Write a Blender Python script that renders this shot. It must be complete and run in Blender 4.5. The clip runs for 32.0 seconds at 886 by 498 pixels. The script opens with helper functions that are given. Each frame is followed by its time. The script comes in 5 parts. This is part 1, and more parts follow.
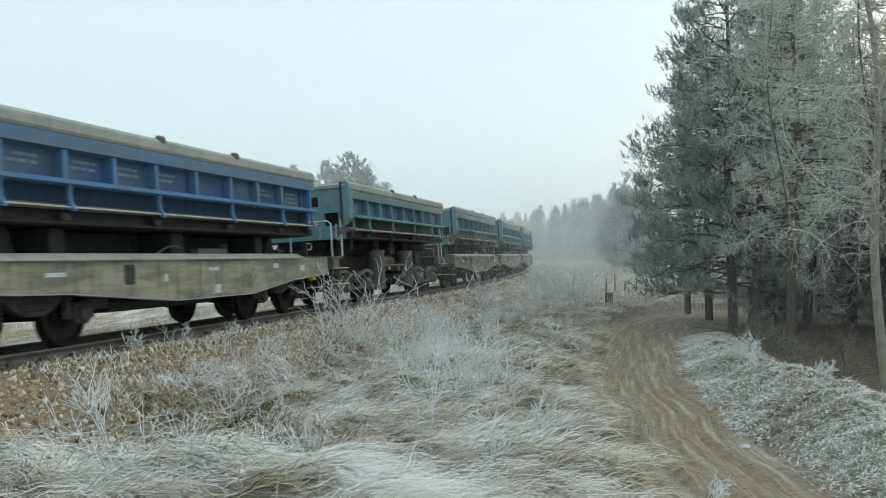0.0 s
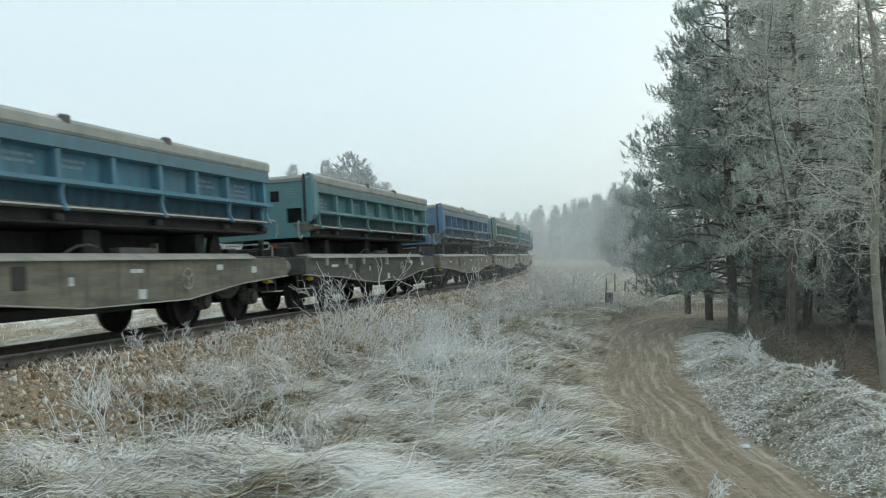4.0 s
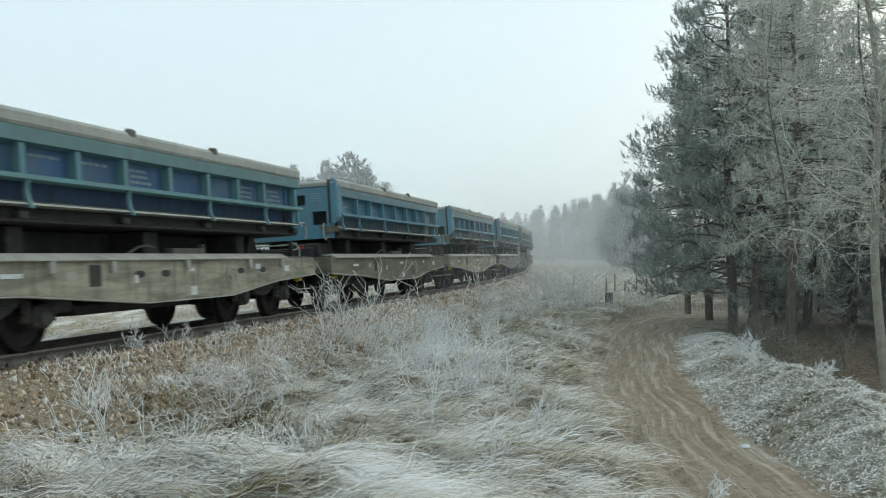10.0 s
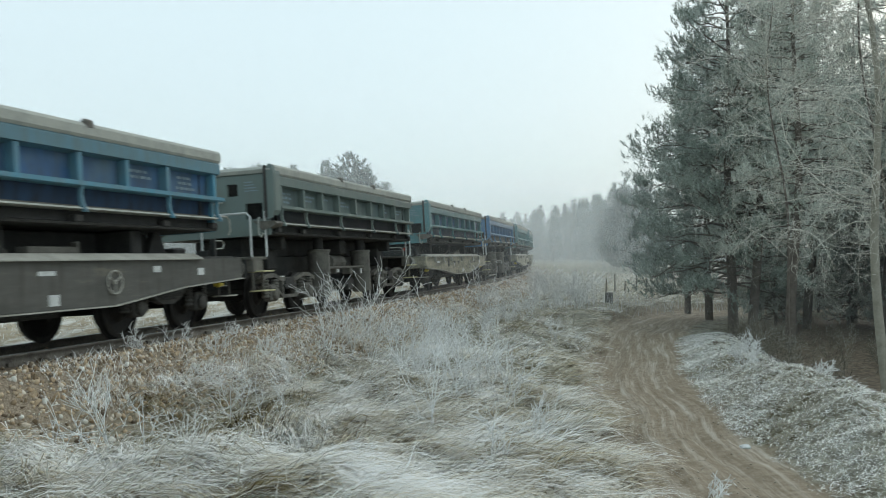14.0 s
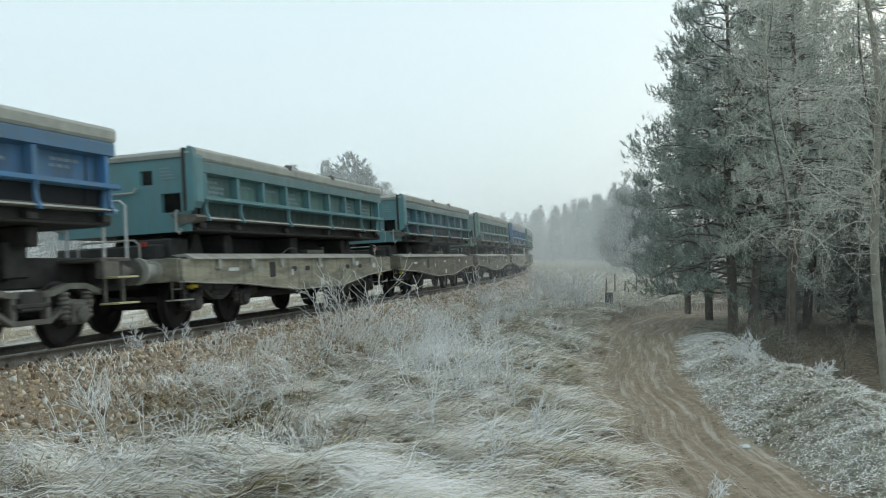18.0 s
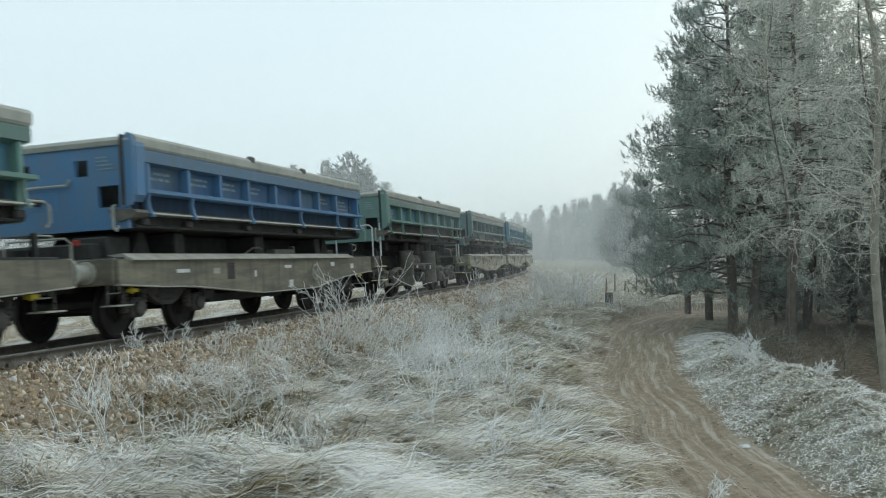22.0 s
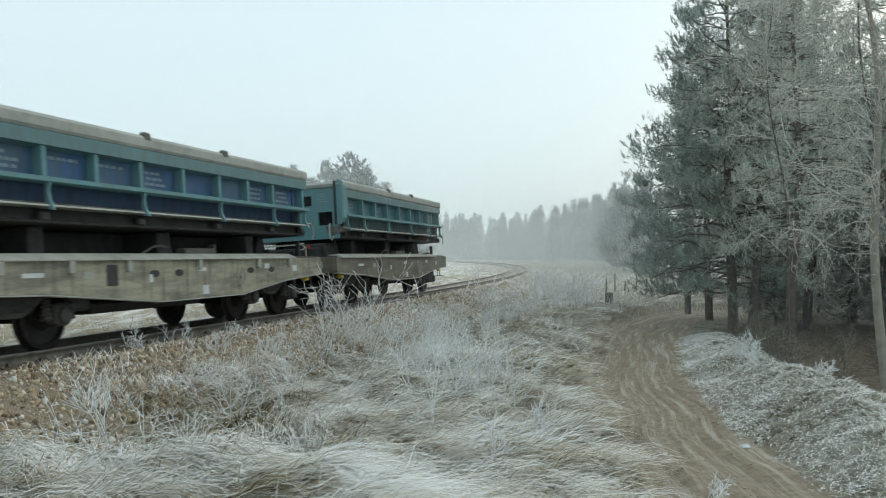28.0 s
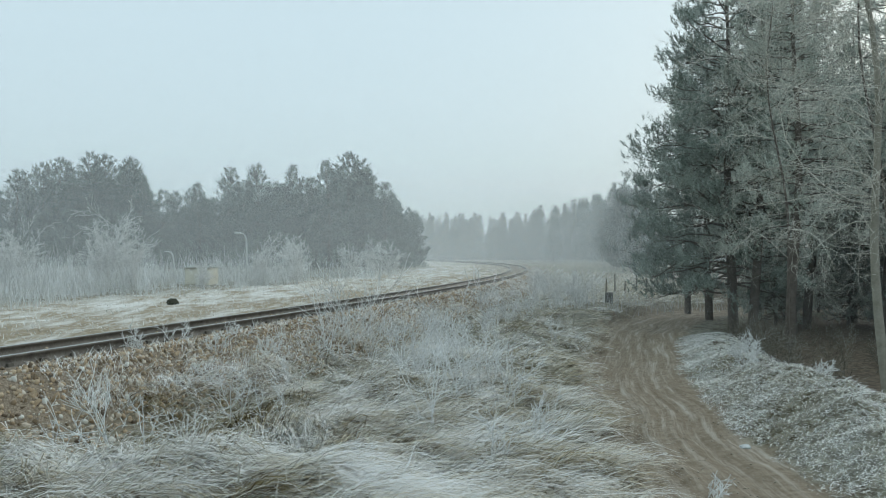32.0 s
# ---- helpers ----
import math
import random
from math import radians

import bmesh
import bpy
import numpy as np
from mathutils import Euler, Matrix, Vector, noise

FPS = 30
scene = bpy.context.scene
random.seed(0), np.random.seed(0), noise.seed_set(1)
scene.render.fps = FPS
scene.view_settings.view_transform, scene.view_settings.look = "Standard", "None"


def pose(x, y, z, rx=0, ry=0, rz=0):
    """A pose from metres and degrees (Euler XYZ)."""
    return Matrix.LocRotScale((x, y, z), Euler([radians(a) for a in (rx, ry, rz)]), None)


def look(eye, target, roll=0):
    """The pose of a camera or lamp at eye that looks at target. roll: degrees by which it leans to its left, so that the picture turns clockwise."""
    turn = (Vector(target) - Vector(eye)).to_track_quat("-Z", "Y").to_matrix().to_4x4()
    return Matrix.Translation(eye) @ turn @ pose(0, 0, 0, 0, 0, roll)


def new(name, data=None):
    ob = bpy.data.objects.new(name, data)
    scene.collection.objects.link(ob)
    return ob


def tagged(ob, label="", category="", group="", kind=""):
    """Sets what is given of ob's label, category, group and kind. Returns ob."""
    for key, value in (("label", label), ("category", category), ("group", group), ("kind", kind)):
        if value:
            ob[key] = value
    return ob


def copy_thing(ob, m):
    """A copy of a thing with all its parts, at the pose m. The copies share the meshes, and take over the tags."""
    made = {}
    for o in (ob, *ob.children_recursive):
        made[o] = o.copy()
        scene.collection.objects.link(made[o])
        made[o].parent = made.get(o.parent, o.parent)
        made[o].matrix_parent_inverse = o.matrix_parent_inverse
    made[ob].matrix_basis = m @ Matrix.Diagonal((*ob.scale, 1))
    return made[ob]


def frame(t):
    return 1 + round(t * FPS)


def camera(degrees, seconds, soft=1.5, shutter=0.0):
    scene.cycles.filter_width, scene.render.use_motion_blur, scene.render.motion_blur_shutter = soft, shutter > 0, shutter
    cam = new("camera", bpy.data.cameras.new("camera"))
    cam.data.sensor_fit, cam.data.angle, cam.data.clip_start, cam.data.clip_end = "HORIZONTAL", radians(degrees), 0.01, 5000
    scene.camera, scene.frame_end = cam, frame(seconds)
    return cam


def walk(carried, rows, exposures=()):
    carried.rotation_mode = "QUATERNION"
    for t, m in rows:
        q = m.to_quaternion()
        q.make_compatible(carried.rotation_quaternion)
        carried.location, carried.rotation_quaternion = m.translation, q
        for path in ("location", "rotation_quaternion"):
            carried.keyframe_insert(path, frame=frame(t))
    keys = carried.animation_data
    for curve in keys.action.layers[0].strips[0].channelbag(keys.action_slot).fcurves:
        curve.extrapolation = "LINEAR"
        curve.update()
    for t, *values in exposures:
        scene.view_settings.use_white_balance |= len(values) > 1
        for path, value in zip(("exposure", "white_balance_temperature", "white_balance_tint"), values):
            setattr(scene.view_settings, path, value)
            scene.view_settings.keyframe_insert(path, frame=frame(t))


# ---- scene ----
cam = camera(53.65, 32.0, soft=1.0, shutter=0.3)
EYE = (0.0, 0.0, 1.33)
AIM = (0.0, 10.0, 1.39)
walk(cam, [(0, look(EYE, AIM)), (32.0, look(EYE, AIM))],
     exposures=[(0, 0.2, 6500, 10), (28.5, 0.2, 6500, 10), (30.0, 0.08, 6380, 10), (31.2, -0.05, 6260, 9), (32.0, -0.05, 6260, 9)])

# ---- light: flat winter overcast with thin mist ----
world = bpy.data.worlds.new("sky")
scene.world = world
world.use_nodes = True
wt = world.node_tree
wt.nodes.clear()
w_out = wt.nodes.new("ShaderNodeOutputWorld")
w_sky = wt.nodes.new("ShaderNodeTexSky")
w_sky.sky_type = "NISHITA"
w_sky.sun_disc = False
w_sky.sun_elevation = radians(14)
w_sky.sun_rotation = radians(38)
w_sky.dust_density = 3.0
w_bg = wt.nodes.new("ShaderNodeBackground")
w_bg.inputs["Strength"].default_value = 0.012
w_cloud = wt.nodes.new("ShaderNodeBackground")
w_cloud.inputs["Color"].default_value = (0.77, 0.95, 1.015, 1)
w_cloud.inputs["Strength"].default_value = 0.80
w_add = wt.nodes.new("ShaderNodeAddShader")
wt.links.new(w_sky.outputs[0], w_bg.inputs["Color"])
wt.links.new(w_bg.outputs[0], w_add.inputs[0])
wt.links.new(w_cloud.outputs[0], w_add.inputs[1])
wt.links.new(w_add.outputs[0], w_out.inputs["Surface"])
sun = new("sun", bpy.data.lights.new("sun", "SUN"))
sun.data.energy = 1.0
sun.data.angle = radians(50)
sun.data.color = (1.0, 0.96, 0.9)
sun.matrix_world = look((45, 60, 45), (0, 0, 0))

# ---- the line of the track ----
KNOT_S = (-330, 0, 20, 40, 60, 80, 330)
KNOT_K = (-0.0008, -0.00117, -0.00216, -0.00279, -0.00298, -0.0030, -0.0029)
TS = np.arange(-330, 330, 0.25)
_k = np.interp(TS, KNOT_S, KNOT_K)
TH = np.concatenate([[0], np.cumsum(_k[:-1] * 0.25)])
_i0 = int(330 / 0.25)
TH = TH - TH[_i0] + 0.268
TX = np.concatenate([[0], np.cumsum(np.sin(TH) * 0.25)[:-1]])
TY = np.concatenate([[0], np.cumsum(np.cos(TH) * 0.25)[:-1]])
TX = TX - TX[_i0] - 6.652
TY = TY - TY[_i0] + 11.085
CANT = 0.088


def track(s, off=0.0):
    """Plan position and heading at the distance s along the line, off metres to its right."""
    x, y, th = np.interp(s, TS, TX), np.interp(s, TS, TY), np.interp(s, TS, TH)
    return x + off * np.cos(th), y - off * np.sin(th), th


def lateral(px, py):
    """Signed distance to the right of the line and distance along it, for arrays of points."""
    px, py = np.asarray(px, float), np.asarray(py, float)
    step = 8
    cx, cy = TX[::step], TY[::step]
    best = np.full(px.shape, 1e18)
    idx = np.zeros(px.shape, int)
    for i in range(len(cx)):
        d = (px - cx[i]) ** 2 + (py - cy[i]) ** 2
        m = d < best
        best[m], idx[m] = d[m], i
    j = idx * step
    th = TH[j]
    dx, dy = px - TX[j], py - TY[j]
    s = TS[j] + dx * np.sin(th) + dy * np.cos(th)
    x, y, t2 = np.interp(s, TS, TX), np.interp(s, TS, TY), np.interp(s, TS, TH)
    return (px - x) * np.cos(t2) - (py - y) * np.sin(t2), s


# ---- materials ----
def mat(name):
    m = bpy.data.materials.new(name)
    m.use_nodes = True
    nt = m.node_tree
    b = nt.nodes["Principled BSDF"]
    b.inputs["Specular IOR Level"].default_value = 0.25
    return m, nt, b


def node(nt, kind, **inputs):
    n = nt.nodes.new(kind)
    for k, v in inputs.items():
        n.inputs[k.replace("_", " ")].default_value = v
    return n


def coords(nt, kind="Object"):
    return nt.nodes.new("ShaderNodeTexCoord").outputs[kind]


def noise_node(nt, scale, detail=4.0, rough=0.6, vec=None):
    n = node(nt, "ShaderNodeTexNoise", Scale=scale, Detail=detail, Roughness=rough)
    if vec is not None:
        nt.links.new(vec, n.inputs["Vector"])
    return n.outputs["Fac"]


def ramp(nt, fac, stops):
    r = nt.nodes.new("ShaderNodeValToRGB")
    e = r.color_ramp.elements
    e[0].position, e[0].color = stops[0][0], (*stops[0][1], 1)
    e[1].position, e[1].color = stops[-1][0], (*stops[-1][1], 1)
    for p, c in stops[1:-1]:
        q = e.new(p)
        q.color = (*c, 1)
    nt.links.new(fac, r.inputs["Fac"])
    return r.outputs["Color"]


def mixc(nt, fac, a, b, mode="MIX"):
    n = nt.nodes.new("ShaderNodeMix")
    n.data_type, n.blend_type = "RGBA", mode
    for sock, v in ((n.inputs[0], fac), (n.inputs[6], a), (n.inputs[7], b)):
        if isinstance(v, bpy.types.NodeSocket):
            nt.links.new(v, sock)
        else:
            sock.default_value = v if not isinstance(v, tuple) else (*v, 1)[:4]
    return n.outputs[2]


def bump(nt, b, height, strength=0.4, dist=0.02):
    n = node(nt, "ShaderNodeBump", Strength=strength, Distance=dist)
    nt.links.new(height, n.inputs["Height"])
    nt.links.new(n.outputs[0], b.inputs["Normal"])


def grainy(name, dark, light, scale=8.0, rough=0.85, bumps=0.4, dist=0.01, metal=0.0, fine=40.0):
    """A surface with colour variation at two scales and fine relief."""
    m, nt, b = mat(name)
    v = coords(nt)
    big = noise_node(nt, scale, 3, 0.6, v)
    small = noise_node(nt, fine, 5, 0.7, v)
    mid = tuple((a + c) / 2 for a, c in zip(dark, light))
    c1 = ramp(nt, big, ((0.3, dark), (0.5, mid), (0.7, light)))
    c2 = ramp(nt, small, ((0.3, dark), (0.7, light)))
    nt.links.new(mixc(nt, 0.4, c1, c2), b.inputs["Base Color"])
    b.inputs["Roughness"].default_value = rough
    b.inputs["Metallic"].default_value = metal
    bump(nt, b, small, bumps, dist)
    return m


def blades(name, dark, light, frost, frost_share=0.5):
    """Grass, twigs or needles: each piece its own tone, patchily white with hoar frost."""
    m, nt, b = mat(name)
    g = nt.nodes.new("ShaderNodeNewGeometry")
    c = ramp(nt, g.outputs["Random Per Island"], ((0.0, dark), (1.0, light)))
    v = coords(nt)
    n = noise_node(nt, 1.1, 3, 0.6, v)
    n2 = noise_node(nt, 23.0, 2, 0.6, v)
    add = node(nt, "ShaderNodeMath")
    add.operation = "ADD"
    nt.links.new(n, add.inputs[0])
    nt.links.new(n2, add.inputs[1])
    lo = 1.0 + (0.5 - frost_share) * 0.9
    f = ramp(nt, add.outputs[0], ((min(0.98, (lo - 0.22)) / 1.0 * 0.5, (0, 0, 0)), (min(1.0, (lo + 0.22) * 0.5), (1, 1, 1))))
    half = node(nt, "ShaderNodeMath")
    half.operation = "MULTIPLY"
    half.inputs[1].default_value = 0.5
    nt.links.new(add.outputs[0], half.inputs[0])
    nt.links.new(half.outputs[0], f.node.inputs["Fac"])
    nt.links.new(mixc(nt, f, c, frost), b.inputs["Base Color"])
    b.inputs["Roughness"].default_value = 0.9
    b.inputs["Specular IOR Level"].default_value = 0.1
    return m


def wagon_paint(name, dirt=0.45, soil=(0.15, 0.155, 0.14), fade=0.35, coat=0.05):
    """Sun-faded enamel in the object's own colour, with dust, rust runs and scratches."""
    m, nt, b = mat(name)
    info = nt.nodes.new("ShaderNodeObjectInfo")
    v = coords(nt)
    mp = nt.nodes.new("ShaderNodeMapping")
    mp.inputs["Scale"].default_value = (1.2, 1.2, 0.35)
    nt.links.new(v, mp.inputs["Vector"])
    streak = noise_node(nt, 4.0, 5, 0.65, mp.outputs[0])
    patch = noise_node(nt, 1.3, 4, 0.6, v)
    fine = noise_node(nt, 38.0, 4, 0.7, v)
    dusty = mixc(nt, ramp(nt, streak, ((0.36, (0, 0, 0)), (0.68, (dirt, dirt, dirt)))), mixc(nt, coat, info.outputs["Color"], soil), soil)
    faded = mixc(nt, ramp(nt, patch, ((0.40, (0, 0, 0)), (0.72, (fade,) * 3))), dusty, (0.15, 0.20, 0.205))
    rusty = mixc(nt, ramp(nt, fine, ((0.66, (0, 0, 0)), (0.76, (0.5, 0.5, 0.5)))), faded, (0.07, 0.045, 0.03))
    nt.links.new(rusty, b.inputs["Base Color"])
    nt.links.new(ramp(nt, patch, ((0.3, (0.45,) * 3), (0.7, (0.75,) * 3))), b.inputs["Roughness"])
    bump(nt, b, fine, 0.15, 0.004)
    return m


FROST = (0.82, 0.80, 0.75)
M_PAINT = wagon_paint("wagon enamel")
M_BAND = wagon_paint("weathered wagon band", 0.6, (0.10, 0.122, 0.112), 0.35, 0.38)
M_PAINT2 = wagon_paint("wagon panel enamel", 0.75, (0.06, 0.075, 0.08), 0.55, 0.18)
# near-black tone laid heavily over the panel colour, for the lower boards
M_LOWBOARD = wagon_paint("darkened wagon enamel", 0.92, (0.016, 0.019, 0.023), 0.03, 0.62)
M_CAP = grainy("dusty steel rim", (0.25, 0.265, 0.24), (0.46, 0.46, 0.41), 3, 0.85)
M_LIP = grainy("dusty sill lip", (0.24, 0.235, 0.20), (0.46, 0.45, 0.40), 2.5, 0.8)
M_DARK = grainy("greasy black iron", (0.024, 0.024, 0.023), (0.068, 0.066, 0.061), 5, 0.7)
M_IRON = grainy("dusty bogie iron", (0.058, 0.054, 0.048), (0.20, 0.19, 0.162), 4, 0.75)
M_WHEEL = grainy("worn wheel steel", (0.014, 0.013, 0.012), (0.038, 0.035, 0.032), 6, 0.55, metal=0.3)
# darker copy of the bogie iron: the overhanging sill's shade in its colour
M_SHADEIRON = grainy("shaded bogie iron", (0.026, 0.025, 0.023), (0.095, 0.09, 0.08), 4, 0.7)
M_WHITE = grainy("chalky white paint", (0.42, 0.43, 0.42), (0.68, 0.69, 0.67), 9, 0.7)
M_FADED = grainy("faded lettering paint", (0.14, 0.20, 0.23), (0.29, 0.35, 0.37), 14, 0.8)
M_STEP = grainy("dusty yellow step paint", (0.36, 0.33, 0.17), (0.62, 0.59, 0.36), 6, 0.7)
M_YELLOW = grainy("yellow enamel", (0.45, 0.33, 0.03), (0.62, 0.50, 0.06), 9, 0.5)
M_RED = grainy("red enamel", (0.25, 0.03, 0.02), (0.40, 0.06, 0.04), 9, 0.5)
M_RAIL = grainy("brown rail steel", (0.075, 0.065, 0.053), (0.25, 0.225, 0.19), 5, 0.6, metal=0.2)
M_RAILTOP = grainy("worn rail head", (0.26, 0.265, 0.26), (0.42, 0.43, 0.42), 3, 0.45, metal=0.4)
M_SLEEPER = grainy("weathered sleeper wood", (0.07, 0.056, 0.042), (0.24, 0.215, 0.18), 4, 0.9)
M_STONE = grainy("brown ballast stone", (0.10, 0.075, 0.052), (0.27, 0.22, 0.17), 3, 0.9)
M_GRASS = blades("dry frosted grass", (0.10, 0.078, 0.038), (0.80, 0.68, 0.46), (0.92, 0.90, 0.86), 0.44)
# dry grass with little frost; its dark tone also stands in for shade
M_DRYSHADE = blades("dry olive grass darkened for shade", (0.045, 0.036, 0.015), (0.40, 0.32, 0.16), (0.78, 0.74, 0.66), 0.12)
M_WHITEGRASS = blades("hoar-white grass", (0.11, 0.088, 0.045), (0.76, 0.68, 0.50), (0.94, 0.93, 0.91), 0.66)
M_STRAW = blades("frosted straw", (0.52, 0.46, 0.33), (0.78, 0.74, 0.62), (0.88, 0.88, 0.86), 0.6)
M_REED = blades("frosted reeds", (0.28, 0.265, 0.235), (0.50, 0.49, 0.455), (0.80, 0.81, 0.80), 0.60)
M_TWIG = blades("frosted twigs", (0.10, 0.085, 0.07), (0.22, 0.20, 0.17), (0.84, 0.84, 0.82), 0.75)
M_DULLTWIG = blades("lightly frosted twigs", (0.13, 0.115, 0.08), (0.34, 0.31, 0.235), (0.76, 0.74, 0.66), 0.60)
# rimed needles, made paler to stand in for haze among the trees
M_NEEDLE = blades("hazed pine needles with rime", (0.09, 0.117, 0.094), (0.24, 0.282, 0.225), (0.62, 0.65, 0.58), 0.60)
M_DARKNEEDLE = blades("dark pine needles", (0.066, 0.094, 0.077), (0.185, 0.228, 0.187), (0.50, 0.55, 0.50), 0.48)
M_BANKTURF = blades("thickly frosted turf", (0.38, 0.33, 0.22), (0.82, 0.76, 0.60), (0.94, 0.93, 0.90), 0.74)
M_BRUSH = blades("dark brush twigs", (0.06, 0.052, 0.036), (0.17, 0.15, 0.11), (0.55, 0.54, 0.48), 0.34)
# rime patches double as the light and dark shading of the clumps
M_FARNEEDLE = blades("rimed and shaded far pines", (0.03, 0.043, 0.036), (0.10, 0.128, 0.105), (0.34, 0.39, 0.37), 0.42)
M_BARK = grainy("pine bark", (0.072, 0.063, 0.054), (0.18, 0.155, 0.13), 5, 0.95, 0.8, 0.03, fine=18)
M_PALEBARK = grainy("pale smooth bark", (0.20, 0.19, 0.15), (0.38, 0.36, 0.30), 4, 0.9, 0.6, 0.015, fine=22)


def part(name, bm, material, parent, label="", colour=None):
    """Links a bmesh as one mesh object under its thing."""
    me = bpy.data.meshes.new(name)
    bm.to_mesh(me)
    bm.free()
    me.materials.append(material)
    ob = new(name, me)
    ob.parent = parent
    if label:
        ob["label"] = label
    if colour:
        ob.color = (*colour, 1)
    return ob


def raw(name, verts, faces, material, parent=None, smooth=False):
    me = bpy.data.meshes.new(name)
    me.from_pydata(verts, [], faces)
    me.materials.append(material)
    if smooth:
        me.polygons.foreach_set("use_smooth", [True] * len(me.polygons))
    ob = new(name, me)
    ob.parent = parent
    return ob


def quads(name, verts, n_side, material, parent=None):
    """A mesh from an array of loose quads or triangles: verts has n_side rows a face."""
    verts = np.ascontiguousarray(verts, dtype=np.float32).reshape(-1, 3)
    nf = len(verts) // n_side
    me = bpy.data.meshes.new(name)
    me.vertices.add(len(verts))
    me.vertices.foreach_set("co", verts.ravel())
    me.loops.add(len(verts))
    me.loops.foreach_set("vertex_index", np.arange(len(verts), dtype=np.int32))
    me.polygons.add(nf)
    me.polygons.foreach_set("loop_start", np.arange(0, len(verts), n_side, dtype=np.int32))
    me.update(calc_edges=True)
    me.materials.append(material)
    ob = new(name, me)
    ob.parent = parent
    return ob


def grid_mesh(name, vx, faces, material, parent=None, smooth=True):
    """A mesh from arrays of vertices and quads that share vertices."""
    me = bpy.data.meshes.new(name)
    vx = np.ascontiguousarray(vx, dtype=np.float32)
    faces = np.ascontiguousarray(faces, dtype=np.int32)
    me.vertices.add(len(vx))
    me.vertices.foreach_set("co", vx.ravel())
    me.loops.add(faces.size)
    me.loops.foreach_set("vertex_index", faces.ravel())
    me.polygons.add(len(faces))
    me.polygons.foreach_set("loop_start", np.arange(0, faces.size, faces.shape[1], dtype=np.int32))
    if smooth:
        me.polygons.foreach_set("use_smooth", np.ones(len(faces), dtype=bool))
    me.update(calc_edges=True)
    me.materials.append(material)
    ob = new(name, me)
    ob.parent = parent
    return ob


def box(bm, x0, x1, y0, y1, z0, z1, bev=0.0):
    """A bevelled box into bm."""
    g = bmesh.ops.create_cube(bm, size=1)
    bmesh.ops.scale(bm, vec=(x1 - x0, y1 - y0, z1 - z0), verts=g["verts"])
    bmesh.ops.translate(bm, vec=((x0 + x1) / 2, (y0 + y1) / 2, (z0 + z1) / 2), verts=g["verts"])
    if bev:
        es = {e for v in g["verts"] for e in v.link_edges}
        bmesh.ops.bevel(bm, geom=list(es), offset=bev, segments=1, affect="EDGES")
    return bm


def boxes(*args, bev=0.0):
    bm = bmesh.new()
    for a in args:
        box(bm, *a, bev=bev)
    return bm


def extrude(bm, outline, axis, a, b):
    """A closed outline (2D) drawn out along an axis from a to b."""
    def put(p, t):
        return {"x": (t, p[0], p[1]), "y": (p[0], t, p[1]), "z": (p[0], p[1], t)}[axis]
    va = [bm.verts.new(put(p, a)) for p in outline]
    vb = [bm.verts.new(put(p, b)) for p in outline]
    n = len(outline)
    bm.faces.new(va)
    bm.faces.new(vb[::-1])
    for i in range(n):
        bm.faces.new((va[i], vb[i], vb[(i + 1) % n], va[(i + 1) % n]))
    bmesh.ops.recalc_face_normals(bm, faces=bm.faces)
    return bm


def tube(bm, pts, radius, sides=6, closed=False):
    """A round bar along points; radius may be a list."""
    pts = [Vector(p) for p in pts]
    n = len(pts)
    rad = radius if isinstance(radius, (list, tuple)) else [radius] * n
    rings = []
    for i, p in enumerate(pts):
        a = pts[(i - 1) % n] if (closed or i) else p
        b = pts[(i + 1) % n] if (closed or i < n - 1) else p
        d = (b - a).normalized()
        u = d.orthogonal().normalized() if abs(d.z) > 0.9 else d.cross(Vector((0, 0, 1))).normalized()
        w = d.cross(u)
        rings.append([bm.verts.new(p + (u * math.cos(t) + w * math.sin(t)) * rad[i]) for t in (2 * math.pi * k / sides for k in range(sides))])
    m = n if closed else n - 1
    for i in range(m):
        r0, r1 = rings[i], rings[(i + 1) % n]
        for k in range(sides):
            bm.faces.new((r0[k], r0[(k + 1) % sides], r1[(k + 1) % sides], r1[k]))
    if not closed:
        bm.faces.new(rings[0][::-1])
        bm.faces.new(rings[-1])
    return bm


def lathe(bm, profile, axis="y", centre=(0, 0, 0), sides=20):
    """Turns (radius, height) pairs about an axis."""
    rings = []
    c = Vector(centre)
    for r, h in profile:
        ring = []
        for k in range(sides):
            t = 2 * math.pi * k / sides
            a, b2 = r * math.cos(t), r * math.sin(t)
            v = {"y": (a, h, b2), "z": (a, b2, h), "x": (h, a, b2)}[axis]
            ring.append(bm.verts.new(c + Vector(v)))
        rings.append(ring)
    for r0, r1 in zip(rings[:-1], rings[1:]):
        for k in range(sides):
            bm.faces.new((r0[k], r0[(k + 1) % sides], r1[(k + 1) % sides], r1[k]))
    bm.faces.new(rings[0])
    bm.faces.new(rings[-1])
    bmesh.ops.recalc_face_normals(bm, faces=bm.faces)
    return bm


# ---- ground ----
def smooth(a, b, x):
    t = np.clip((x - a) / (b - a), 0, 1)
    return t * t * (3 - 2 * t)


PATH_Y = (-30, 0, 7.8, 11.4, 17.9, 26, 32.5, 37.5, 40, 42, 44, 46, 90)
PATH_X = (2.2, 2.3, 2.57, 2.85, 3.82, 5.75, 7.7, 9.8, 12.2, 16, 24, 40, 400)
PATH_Z = (-0.6, -0.7, -0.85, -0.95, -1.1, -1.2, -1.3, -1.35, -1.38, -1.4, -1.42, -1.45, -1.5)
LANE_Y = (0, 7.8, 11.4, 17.9, 26, 32.5, 40, 90)
LANE_W = (0.9, 0.88, 0.82, 0.98, 1.12, 1.35, 1.5, 1.6)


